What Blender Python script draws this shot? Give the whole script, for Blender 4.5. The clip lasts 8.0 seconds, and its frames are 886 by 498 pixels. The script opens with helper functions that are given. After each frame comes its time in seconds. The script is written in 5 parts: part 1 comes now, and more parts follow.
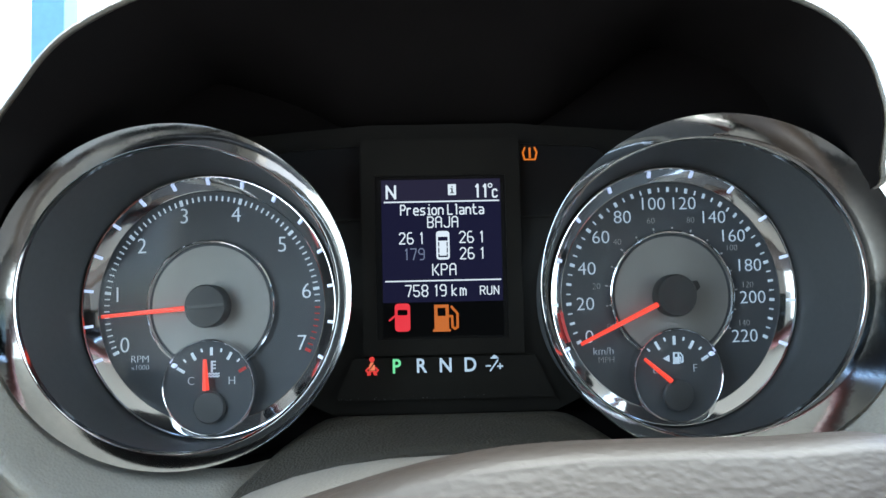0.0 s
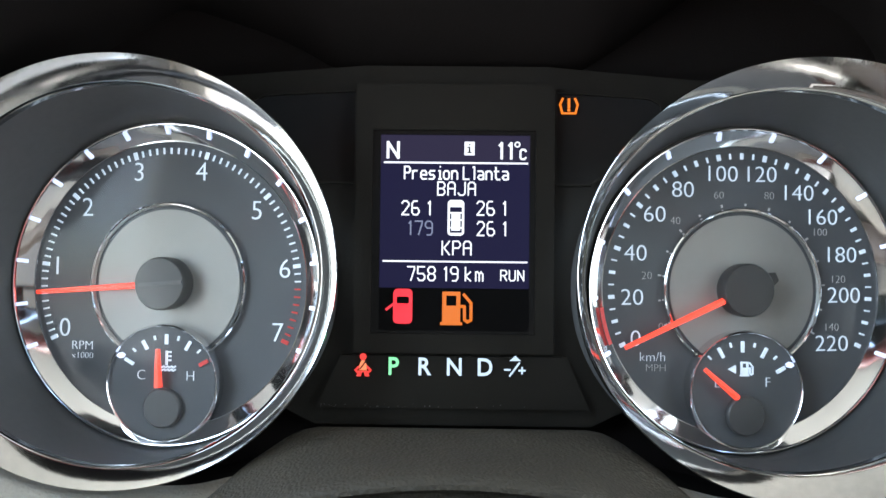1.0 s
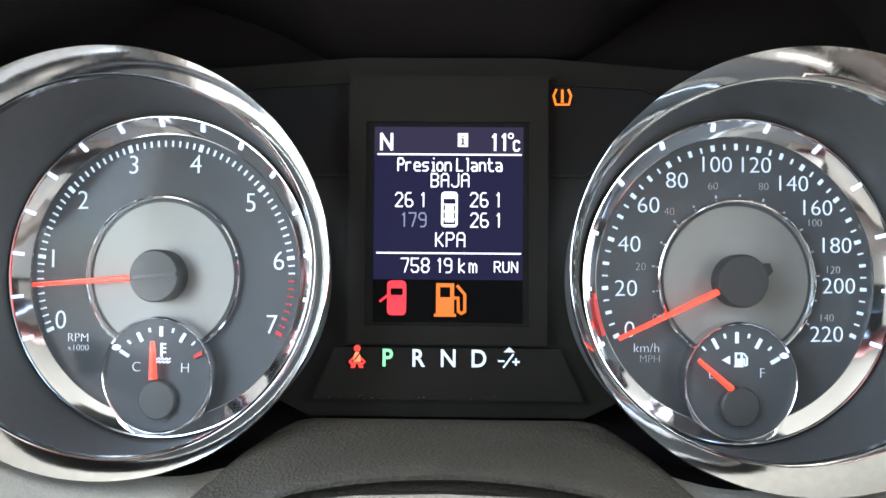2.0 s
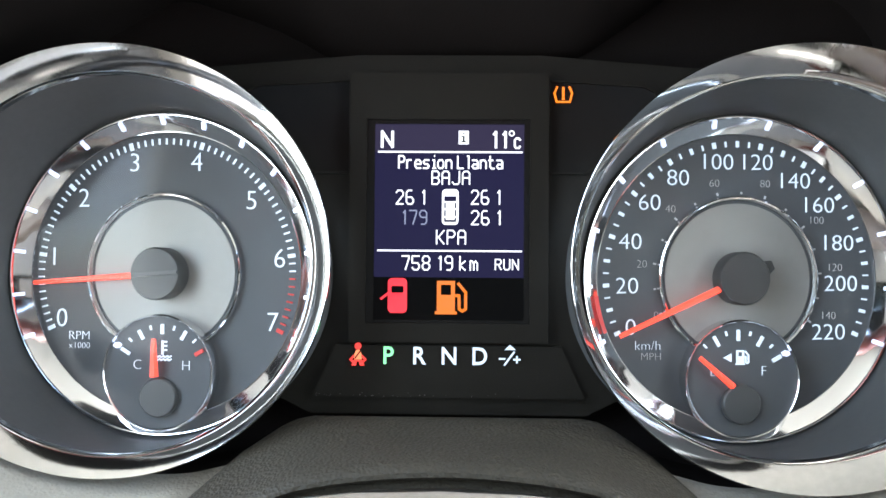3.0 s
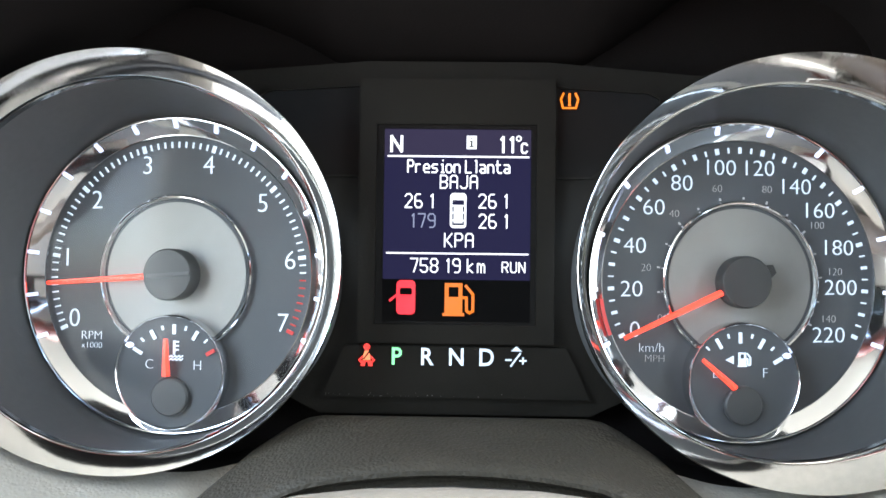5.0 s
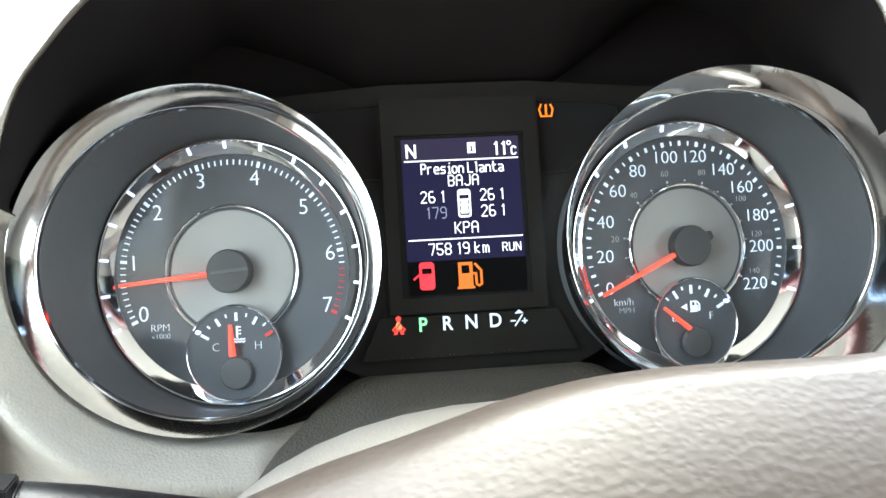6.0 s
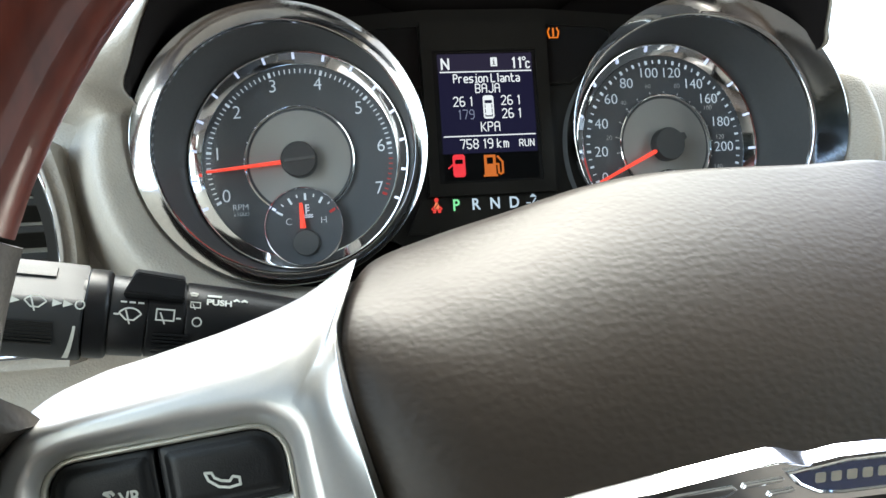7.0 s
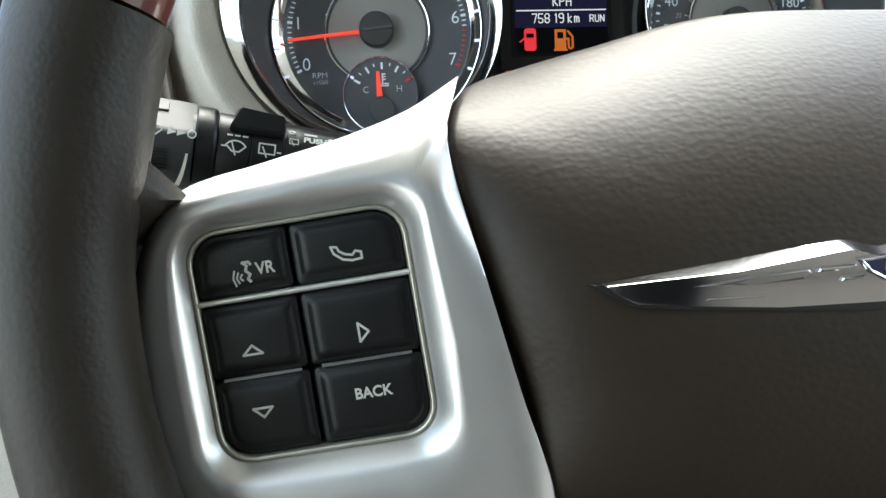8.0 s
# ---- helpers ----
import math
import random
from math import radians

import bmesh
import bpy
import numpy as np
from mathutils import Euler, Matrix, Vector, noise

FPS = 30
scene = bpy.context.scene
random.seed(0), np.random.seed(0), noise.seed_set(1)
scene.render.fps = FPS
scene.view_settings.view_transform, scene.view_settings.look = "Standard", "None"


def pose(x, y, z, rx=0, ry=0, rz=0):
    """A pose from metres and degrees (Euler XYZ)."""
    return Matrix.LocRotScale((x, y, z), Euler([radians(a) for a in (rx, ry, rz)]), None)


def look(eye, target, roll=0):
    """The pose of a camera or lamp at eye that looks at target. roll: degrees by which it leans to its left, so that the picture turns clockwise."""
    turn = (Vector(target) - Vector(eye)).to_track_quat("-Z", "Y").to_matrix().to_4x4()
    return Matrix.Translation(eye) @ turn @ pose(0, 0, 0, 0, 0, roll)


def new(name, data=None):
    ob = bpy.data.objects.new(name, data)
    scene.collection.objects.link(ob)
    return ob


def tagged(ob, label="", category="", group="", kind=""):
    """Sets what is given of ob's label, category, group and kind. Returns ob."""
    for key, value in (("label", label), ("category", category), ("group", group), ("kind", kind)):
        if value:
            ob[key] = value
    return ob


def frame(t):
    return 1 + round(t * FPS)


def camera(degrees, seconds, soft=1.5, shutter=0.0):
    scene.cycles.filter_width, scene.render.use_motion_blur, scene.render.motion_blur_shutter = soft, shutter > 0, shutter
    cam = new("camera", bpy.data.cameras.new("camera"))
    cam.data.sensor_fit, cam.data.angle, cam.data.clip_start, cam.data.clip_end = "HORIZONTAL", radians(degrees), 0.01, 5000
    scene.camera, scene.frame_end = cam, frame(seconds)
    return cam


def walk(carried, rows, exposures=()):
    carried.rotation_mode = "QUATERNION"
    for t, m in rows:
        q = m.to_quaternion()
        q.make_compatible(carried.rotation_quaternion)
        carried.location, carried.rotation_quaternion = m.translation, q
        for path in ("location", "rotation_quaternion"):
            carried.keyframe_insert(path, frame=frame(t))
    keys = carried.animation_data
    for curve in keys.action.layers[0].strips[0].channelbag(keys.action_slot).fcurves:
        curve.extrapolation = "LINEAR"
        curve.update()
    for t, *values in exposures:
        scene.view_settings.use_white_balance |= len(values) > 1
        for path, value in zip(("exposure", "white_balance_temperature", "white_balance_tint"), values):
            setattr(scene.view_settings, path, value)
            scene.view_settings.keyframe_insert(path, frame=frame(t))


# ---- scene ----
cam = camera(57.53, 8.0)
PATH = [
    (0, (-0.0074, -0.2988, 1.0096), (0.0004, 0.0004, 1.0300), -1.32),
    (0.2, (-0.0003, -0.2850, 1.0143), (-0.0001, 0.0143, 1.0337), -0.39),
    (0.3, (0.0006, -0.2771, 1.0158), (-0.0013, 0.0224, 1.0335), -0.13),
    (0.5, (-0.0006, -0.2588, 1.0174), (-0.0042, 0.0409, 1.0307), -0.04),
    (1, (-0.0007, -0.2405, 1.0147), (-0.0041, 0.0594, 1.0238), 0.65),
    (1.5, (0.0019, -0.2406, 1.0129), (-0.0027, 0.0593, 1.0217), 0.63),
    (3, (0.0034, -0.2403, 1.0125), (-0.0031, 0.0595, 1.0204), 0.48),
    (3.5, (0.0041, -0.2403, 1.0121), (-0.0027, 0.0595, 1.0205), 0.70),
    (4, (0.0041, -0.2402, 1.0129), (-0.0033, 0.0596, 1.0203), 0.69),
    (4.5, (0.0040, -0.2402, 1.0114), (-0.0035, 0.0596, 1.0208), 0.97),
    (4.7, (0.0039, -0.2403, 1.0123), (-0.0036, 0.0595, 1.0205), 1.03),
    (5.8, (-0.0298, -0.2835, 1.0055), (-0.0092, 0.0155, 1.0208), -2.40),
    (6, (-0.0382, -0.2979, 1.0017), (-0.0082, 0.0004, 1.0148), -3.35),
    (6.2, (-0.0446, -0.3152, 0.9946), (-0.0095, -0.0176, 1.0084), -3.67),
    (6.5, (-0.0524, -0.3351, 0.9867), (-0.0116, -0.0381, 0.9977), -3.65),
    (7, (-0.0833, -0.3580, 0.9590), (-0.0345, -0.0621, 0.9667), -3.80),
    (7.5, (-0.0975, -0.3586, 0.9430), (-0.0576, -0.0613, 0.9367), -3.22),
    (7.7, (-0.1001, -0.3630, 0.9346), (-0.0648, -0.0652, 0.9258), -3.52),
    (8, (-0.1020, -0.3722, 0.9300), (-0.0678, -0.0745, 0.9143), -2.51),
]
EXPOSURES = [(0, 2.92, 5850, 1), (0.3, 2.8, 5900, 1), (0.5, 2.95, 6050, 3), (0.8, 3.25, 6250, 5), (1, 3.6, 6250, 6), (1.5, 3.9, 6300, 7), (4.7, 4, 6300, 7), (5.8, 4.05, 6450, 5), (6, 4.05, 6400, 3), (6.5, 3.9, 6350, 2), (6.8, 3.3, 6400, 2), (7, 3.05, 6450, 3), (7.5, 2.85, 6450, 3), (8, 2.82, 6450, 3)]
walk(cam, [(t, look(eye, target, roll)) for t, eye, target, roll in PATH], EXPOSURES)

# ---- world and light ----
world = bpy.data.worlds.new("sky")
scene.world = world
world.use_nodes = True
wn = world.node_tree.nodes
sky = wn.new("ShaderNodeTexSky")
sky.sky_type = "NISHITA"
sky.sun_disc = False
sky.sun_elevation, sky.sun_rotation = radians(65), radians(13)
sky.air_density, sky.dust_density = 1.0, 3.0
world.node_tree.links.new(sky.outputs["Color"], wn["Background"].inputs["Color"])
wn["Background"].inputs["Strength"].default_value = 0.15
sun_data = bpy.data.lights.new("sun", "SUN")
sun_data.energy, sun_data.angle, sun_data.color = 1.45, radians(55), (0.97, 1.0, 0.95)
sun = new("sun", sun_data)
sun.matrix_world = look((0.12, 0.50, 1.10), (0, 0, 0))


def window_light(name, at, target, wide, high, watts):
    """An area lamp in a front door opening, standing in for daylight from that side."""
    d = bpy.data.lights.new(name, "AREA")
    d.shape, d.size, d.size_y, d.energy, d.color = "RECTANGLE", wide, high, watts, (0.91, 1.0, 0.98)
    ob = new(name, d)
    ob.matrix_world = look(at, target)


window_light("daylight_driver_door", (-0.60, -0.52, 1.15), (0.5, -0.52, 1.10), 0.84, 0.90, 0.90)
# added lamp without a known source, brightens what faces the passenger side
window_light("fill_passenger_side", (1.14, -0.52, 1.15), (0.0, -0.52, 1.10), 0.84, 0.90, 1.20)


# ---- materials ----
def mat(name, color, rough=0.5, metal=0.0, grain=0.0, bump=0.0, scale=400.0, vary=0.1, emit=None, power=1.0, coat=0.0,
        spec=0.5, voronoi=False, rough_vary=0.1, stretch=(1, 1, 1)):
    m = bpy.data.materials.new(name)
    m.use_nodes = True
    nt = m.node_tree
    b = nt.nodes["Principled BSDF"]
    b.inputs["Roughness"].default_value = rough
    b.inputs["Metallic"].default_value = metal
    b.inputs["Specular IOR Level"].default_value = spec
    b.inputs["Coat Weight"].default_value = coat
    b.inputs["Coat Roughness"].default_value = 0.06
    co = nt.nodes.new("ShaderNodeTexCoord")
    mp = nt.nodes.new("ShaderNodeMapping")
    mp.inputs["Scale"].default_value = stretch
    nt.links.new(co.outputs["Object"], mp.inputs["Vector"])

    def noise_tex(s, detail=4.0):
        n = nt.nodes.new("ShaderNodeTexNoise")
        n.inputs["Scale"].default_value, n.inputs["Detail"].default_value = s, detail
        nt.links.new(mp.outputs["Vector"], n.inputs["Vector"])
        return n
    broad, fine = noise_tex(scale * 0.06, 3.0), noise_tex(scale)
    mix = nt.nodes.new("ShaderNodeMath")
    mix.operation = "ADD"
    nt.links.new(broad.outputs["Fac"], mix.inputs[0])
    nt.links.new(fine.outputs["Fac"], mix.inputs[1])
    ramp = nt.nodes.new("ShaderNodeMapRange")
    ramp.inputs["From Min"].default_value, ramp.inputs["From Max"].default_value = 0.6, 1.4
    nt.links.new(mix.outputs[0], ramp.inputs["Value"])
    cm = nt.nodes.new("ShaderNodeMix")
    cm.data_type = "RGBA"
    cm.inputs["A"].default_value = (*[c * (1 - vary) for c in color], 1)
    cm.inputs["B"].default_value = (*[min(1, c * (1 + vary)) for c in color], 1)
    nt.links.new(ramp.outputs["Result"], cm.inputs["Factor"])
    nt.links.new(cm.outputs["Result"], b.inputs["Base Color"])
    rr = nt.nodes.new("ShaderNodeMapRange")
    rr.inputs["To Min"].default_value = max(0.02, rough * (1 - rough_vary))
    rr.inputs["To Max"].default_value = min(1, rough * (1 + rough_vary))
    nt.links.new(broad.outputs["Fac"], rr.inputs["Value"])
    nt.links.new(rr.outputs["Result"], b.inputs["Roughness"])
    if bump:
        bp = nt.nodes.new("ShaderNodeBump")
        bp.inputs["Strength"].default_value, bp.inputs["Distance"].default_value = bump, 0.0006
        if voronoi:
            v = nt.nodes.new("ShaderNodeTexVoronoi")
            v.feature = "SMOOTH_F1"
            v.inputs["Scale"].default_value = scale
            v.inputs["Smoothness"].default_value = 0.6
            wob = noise_tex(scale * 0.5)
            add = nt.nodes.new("ShaderNodeVectorMath")
            add.operation = "MULTIPLY_ADD"
            add.inputs[1].default_value = (0.9 / scale,) * 3
            nt.links.new(wob.outputs["Color"], add.inputs[0])
            nt.links.new(mp.outputs["Vector"], add.inputs[2])
            nt.links.new(add.outputs["Vector"], v.inputs["Vector"])
            nt.links.new(v.outputs["Distance"], bp.inputs["Height"])
        else:
            nt.links.new(fine.outputs["Fac"], bp.inputs["Height"])
        nt.links.new(bp.outputs["Normal"], b.inputs["Normal"])
    if emit:
        b.inputs["Emission Color"].default_value = (*emit, 1)
        b.inputs["Emission Strength"].default_value = power
    return m


chrome = mat("chrome", (0.78, 0.78, 0.80), 0.07, 1.0, vary=0.03, scale=90, rough_vary=0.5)
worn_chrome = mat("worn_chrome", (0.52, 0.515, 0.515), 0.095, 1.0, vary=0.10, scale=500, rough_vary=0.8, bump=0.03)
black_plastic = mat("black_plastic", (0.0115, 0.0100, 0.0080), 0.45, spec=0.17, bump=0.08, scale=1800, vary=0.15)
black_gloss = mat("black_gloss", (0.0105, 0.0096, 0.0092), 0.26, vary=0.1, spec=0.10, rough_vary=0.02, scale=3000)
hood_black = mat("hood_black", (0.0078, 0.0061, 0.0058), 0.8, bump=0.1, scale=1500, vary=0.2, spec=0.1)
tube_grey = mat("tube_grey", (0.055, 0.056, 0.058), 0.5, vary=0.1, scale=500, bump=0.02)
dial_grey = mat("dial_grey", (0.088, 0.094, 0.103), 0.65, vary=0.03, scale=900, spec=0.12)
disc_silver = mat("disc_silver", (0.27, 0.265, 0.255), 0.5, 0.25, vary=0.05, scale=500)
dn = disc_silver.node_tree
tangent = dn.nodes.new("ShaderNodeTangent")
tangent.direction_type, tangent.axis = "RADIAL", "Y"
dn.links.new(tangent.outputs["Tangent"], dn.nodes["Principled BSDF"].inputs["Tangent"])
dn.nodes["Principled BSDF"].inputs["Anisotropic"].default_value = 0.5
hub_grey = mat("hub_grey", (0.017, 0.017, 0.0175), 0.45, spec=0.5, vary=0.1, scale=1800, bump=0.05)
print_cap = mat("print_cap", (0.05, 0.05, 0.05), 0.5)
silver_paint = mat("silver_paint", (0.56, 0.55, 0.535), 0.37, 0.85, vary=0.03, scale=1600, bump=0.02)
dash_skin = mat("dash_skin", (0.35, 0.317, 0.27), 0.55, vary=0.10, scale=1000, bump=0.35, voronoi=True)
column_plastic = mat("column_plastic", (0.17, 0.148, 0.118), 0.6, vary=0.1, scale=1100, bump=0.15, voronoi=True)
dash_dark = mat("dash_dark", (0.047, 0.0400, 0.0305), 0.58, spec=0.25, vary=0.2, scale=1000, bump=0.55, voronoi=True)
leather = mat("leather", (0.0240, 0.0168, 0.0114), 0.47, vary=0.12, scale=560, bump=0.15, spec=0.26, voronoi=True, stretch=(0.85, 1.0, 1.15))
rim_leather_mat = mat("rim_leather", (0.0180, 0.0138, 0.0102), 0.52, vary=0.2, scale=800, bump=0.14, spec=0.26, voronoi=True)
wood = mat("wood", (0.058, 0.0115, 0.0065), 0.4, vary=0.5, scale=260, coat=0.35, spec=0.15, stretch=(1, 1, 0.25))
button_black = mat("button_black", (0.006, 0.006, 0.0064), 0.36, spec=0.3, vary=0.12, scale=2500, bump=0.12)
knob_grey = mat("knob_grey", (0.016, 0.0165, 0.0165), 0.55, spec=0.45, vary=0.12, scale=2000, bump=0.08)
silver_dim = mat("silver_dim", (0.16, 0.16, 0.16), 0.35, 0.5)
bright_trim = mat("bright_trim", (0.86, 0.85, 0.80), 0.22, 0.7, vary=0.03, scale=600)
dull_trim = mat("dull_trim", (0.45, 0.43, 0.37), 0.3, 0.7, vary=0.05, scale=600)
print_white = mat("print_white", (0.50, 0.50, 0.45), 0.5)
seam_black = mat("seam_black", (0.006, 0.006, 0.006), 0.8)
headliner = mat("headliner", (0.45, 0.43, 0.39), 0.9, scale=700)
door_trim = mat("door_trim", (0.30, 0.26, 0.21), 0.7, scale=700, bump=0.2)
cloth = mat("cloth", (0.09, 0.078, 0.064), 0.85, scale=700, bump=0.3)
carpet = mat("carpet", (0.03, 0.03, 0.03), 0.95, scale=700, bump=0.4)
blue_paint = mat("blue_paint", (0.16, 0.30, 0.55), 0.5, vary=0.1, scale=20)
asphalt = mat("asphalt", (0.22, 0.21, 0.20), 0.9, scale=30, bump=0.3)


def clear(name):
    """Thin clear plastic with a painted pale haze: see-through, with a faint gloss that grows at grazing angles."""
    m = bpy.data.materials.new(name)
    m.use_nodes = True
    nt = m.node_tree
    nt.nodes.remove(nt.nodes["Principled BSDF"])
    tr, gl, fr, mx = (nt.nodes.new("ShaderNode" + k) for k in ("BsdfTransparent", "BsdfGlossy", "Fresnel", "MixShader"))
    gl.inputs["Roughness"].default_value = 0.10
    fr.inputs["IOR"].default_value = 1.40
    cap = nt.nodes.new("ShaderNodeMath")
    cap.operation = "MINIMUM"
    cap.inputs[1].default_value = 0.014
    nt.links.new(fr.outputs["Fac"], cap.inputs[0])
    nt.links.new(cap.outputs[0], mx.inputs["Fac"])
    nt.links.new(tr.outputs["BSDF"], mx.inputs[1])
    nt.links.new(gl.outputs["BSDF"], mx.inputs[2])
    # even white veil that imitates reflected light on the lens and lifts the dials
    haze, haze_mix = nt.nodes.new("ShaderNodeBsdfDiffuse"), nt.nodes.new("ShaderNodeMixShader")
    haze.inputs["Color"].default_value = (0.75, 0.75, 0.74, 1)
    haze_mix.inputs["Fac"].default_value = 0.014
    nt.links.new(mx.outputs["Shader"], haze_mix.inputs[1])
    nt.links.new(haze.outputs["BSDF"], haze_mix.inputs[2])
    nt.links.new(haze_mix.outputs["Shader"], nt.nodes["Material Output"].inputs["Surface"])
    return m


clear_lens = clear("clear_lens")


def tinted(name, shade):
    """Dark see-through glass."""
    m = bpy.data.materials.new(name)
    m.use_nodes = True
    nt = m.node_tree
    nt.nodes.remove(nt.nodes["Principled BSDF"])
    tr, gl, fr, mx = (nt.nodes.new("ShaderNode" + k) for k in ("BsdfTransparent", "BsdfGlossy", "Fresnel", "MixShader"))
    tr.inputs["Color"].default_value = (shade, shade * 1.03, shade, 1)
    gl.inputs["Roughness"].default_value = 0.02
    nt.links.new(fr.outputs["Fac"], mx.inputs["Fac"])
    nt.links.new(tr.outputs["BSDF"], mx.inputs[1])
    nt.links.new(gl.outputs["BSDF"], mx.inputs[2])
    nt.links.new(mx.outputs["Shader"], nt.nodes["Material Output"].inputs["Surface"])
    return m


tinted_glass = tinted("tinted_glass", 0.30)


def glow(name, color, power, base=(0.02, 0.02, 0.02)):
    return mat(name, base, 0.5, emit=color, power=power)


lit_white = glow("lit_white", (0.58, 0.76, 1.0), 0.060, (0.5, 0.5, 0.5))
lit_dim = glow("lit_dim", (0.70, 0.78, 0.9), 0.0200, (0.34, 0.34, 0.35))
clip_white = glow("clip_white", (0.50, 0.60, 1.0), 0.0969, (0.75, 0.75, 0.75))
needle_red = glow("needle_red", (1.0, 0.055, 0.025), 0.1140, (0.6, 0.05, 0.03))
mark_red = glow("mark_red", (1.0, 0.04, 0.03), 0.0199, (0.35, 0.02, 0.02))
lcd_white = glow("lcd_white", (0.92, 0.94, 1.0), 0.1140)
lcd_faint = glow("lcd_faint", (0.60, 0.66, 1.0), 0.034)
lcd_red = glow("lcd_red", (1.0, 0.03, 0.05), 0.1083)
lcd_orange = glow("lcd_orange", (1.0, 0.22, 0.012), 0.0741)
lamp_green = glow("lamp_green", (0.30, 1.0, 0.44), 0.105)
lamp_amber = glow("lamp_amber", (1.0, 0.22, 0.01), 0.1026)
lamp_pale = glow("lamp_pale", (1.0, 0.24, 0.10), 0.125)
lamp_red = glow("lamp_red", (1.0, 0.05, 0.04), 0.1026)
badge_blue = mat("badge_blue", (0.009, 0.018, 0.06), 0.2, coat=1.0)
lcd_blue = mat("lcd_blue", (0.002, 0.002, 0.004), 0.3, spec=0.12, emit=(0.0020, 0.0018, 0.0062), power=0.62)
lcd_bar = mat("lcd_bar", (0.002, 0.002, 0.004), 0.3, spec=0.12, emit=(0.0044, 0.0037, 0.0080), power=0.62)
lcd_dark = mat("lcd_dark", (0.0028, 0.0026, 0.0028), 0.3, spec=0.08)

# passenger side is left open so that the added lamp reaches in

# ---- building helpers ----
def part(name, bm, material, parent=None, label="", smooth=False, angle=40):
    me = bpy.data.meshes.new(name)
    bmesh.ops.recalc_face_normals(bm, faces=bm.faces)
    for f in bm.faces:
        f.smooth = smooth
    if smooth:
        for e in bm.edges:
            if len(e.link_faces) == 2 and e.calc_face_angle(0) > radians(angle):
                e.smooth = False
    bm.to_mesh(me)
    bm.free()
    me.materials.append(material)
    ob = new(name, me)
    if parent:
        ob.parent = parent
    if label:
        tagged(ob, label)
    return ob


def loft(rings, close=True, cap_first=False, cap_last=False):
    """A skin through rows of points, each row as long as the others."""
    bm = bmesh.new()
    rows = [[bm.verts.new(p) for p in r] for r in rings]
    n = len(rows[0])
    for a, b in zip(rows, rows[1:]):
        for i in range(n if close else n - 1):
            j = (i + 1) % n
            bm.faces.new((a[i], a[j], b[j], b[i]))
    if cap_first:
        bm.faces.new(rows[0])
    if cap_last:
        bm.faces.new(rows[-1])
    return bm


def slab(points, y0, y1):
    """A flat piece in the x, z plane, from y0 (near the driver) to y1."""
    bm = bmesh.new()
    f = [bm.verts.new((x, y0, z)) for x, z in points]
    k = [bm.verts.new((x, y1, z)) for x, z in points]
    bm.faces.new(f)
    bm.faces.new(k[::-1])
    n = len(points)
    for i in range(n):
        bm.faces.new((f[i], f[(i + 1) % n], k[(i + 1) % n], k[i]))
    return bm


def rect(x0, x1, z0, z1, r=0.0, n=5):
    if r <= 0:
        return [(x0, z0), (x1, z0), (x1, z1), (x0, z1)]
    out = []
    for cx, cz, a0 in ((x1 - r, z0 + r, -90), (x1 - r, z1 - r, 0), (x0 + r, z1 - r, 90), (x0 + r, z0 + r, 180)):
        for i in range(n + 1):
            a = radians(a0 + 90 * i / n)
            out.append((cx + r * math.cos(a), cz + r * math.sin(a)))
    return out


def ring_points(r, n=96, cx=0.0, cz=0.0, a0=0.0, a1=360.0):
    full = abs(a1 - a0) >= 359.9
    m = n if full else n + 1
    return [(cx + r * math.cos(radians(a0 + (a1 - a0) * i / n)), cz + r * math.sin(radians(a0 + (a1 - a0) * i / n))) for i in range(m)]


def frame_slab(outer, inner, y0, y1):
    """A flat frame between two outlines with as many points each."""
    return loft([[(x, y1, z) for x, z in outer], [(x, y0, z) for x, z in outer],
                 [(x, y0, z) for x, z in inner], [(x, y1, z) for x, z in inner], [(x, y1, z) for x, z in outer]])


def merge(target, source):
    me = bpy.data.meshes.new("tmp")
    source.to_mesh(me)
    source.free()
    target.from_mesh(me)
    bpy.data.meshes.remove(me)
    return target


def box(x0, x1, y0, y1, z0, z1, bevel=0.0):
    bm = bmesh.new()
    bmesh.ops.create_cube(bm, size=1)
    for v in bm.verts:
        v.co = Vector(((x0 + x1) / 2 + v.co.x * (x1 - x0), (y0 + y1) / 2 + v.co.y * (y1 - y0), (z0 + z1) / 2 + v.co.z * (z1 - z0)))
    if bevel:
        bmesh.ops.bevel(bm, geom=list(bm.edges), offset=bevel, segments=3, profile=0.7, affect="EDGES")
    return bm


def stroke(points, width, y0, y1):
    """A line of even width with round joints, lying flat in the x, z plane."""
    bm = bmesh.new()
    h = width / 2
    for (x0, z0), (x1, z1) in zip(points, points[1:]):
        d = Vector((x1 - x0, z1 - z0))
        if d.length < 1e-9:
            continue
        d.normalize()
        n = Vector((-d.y, d.x)) * h
        e = d * h * 0.6
        merge(bm, slab([(x0 - e.x - n.x, z0 - e.y - n.y), (x1 + e.x - n.x, z1 + e.y - n.y),
                        (x1 + e.x + n.x, z1 + e.y + n.y), (x0 - e.x + n.x, z0 - e.y + n.y)], y0, y1))
    return bm


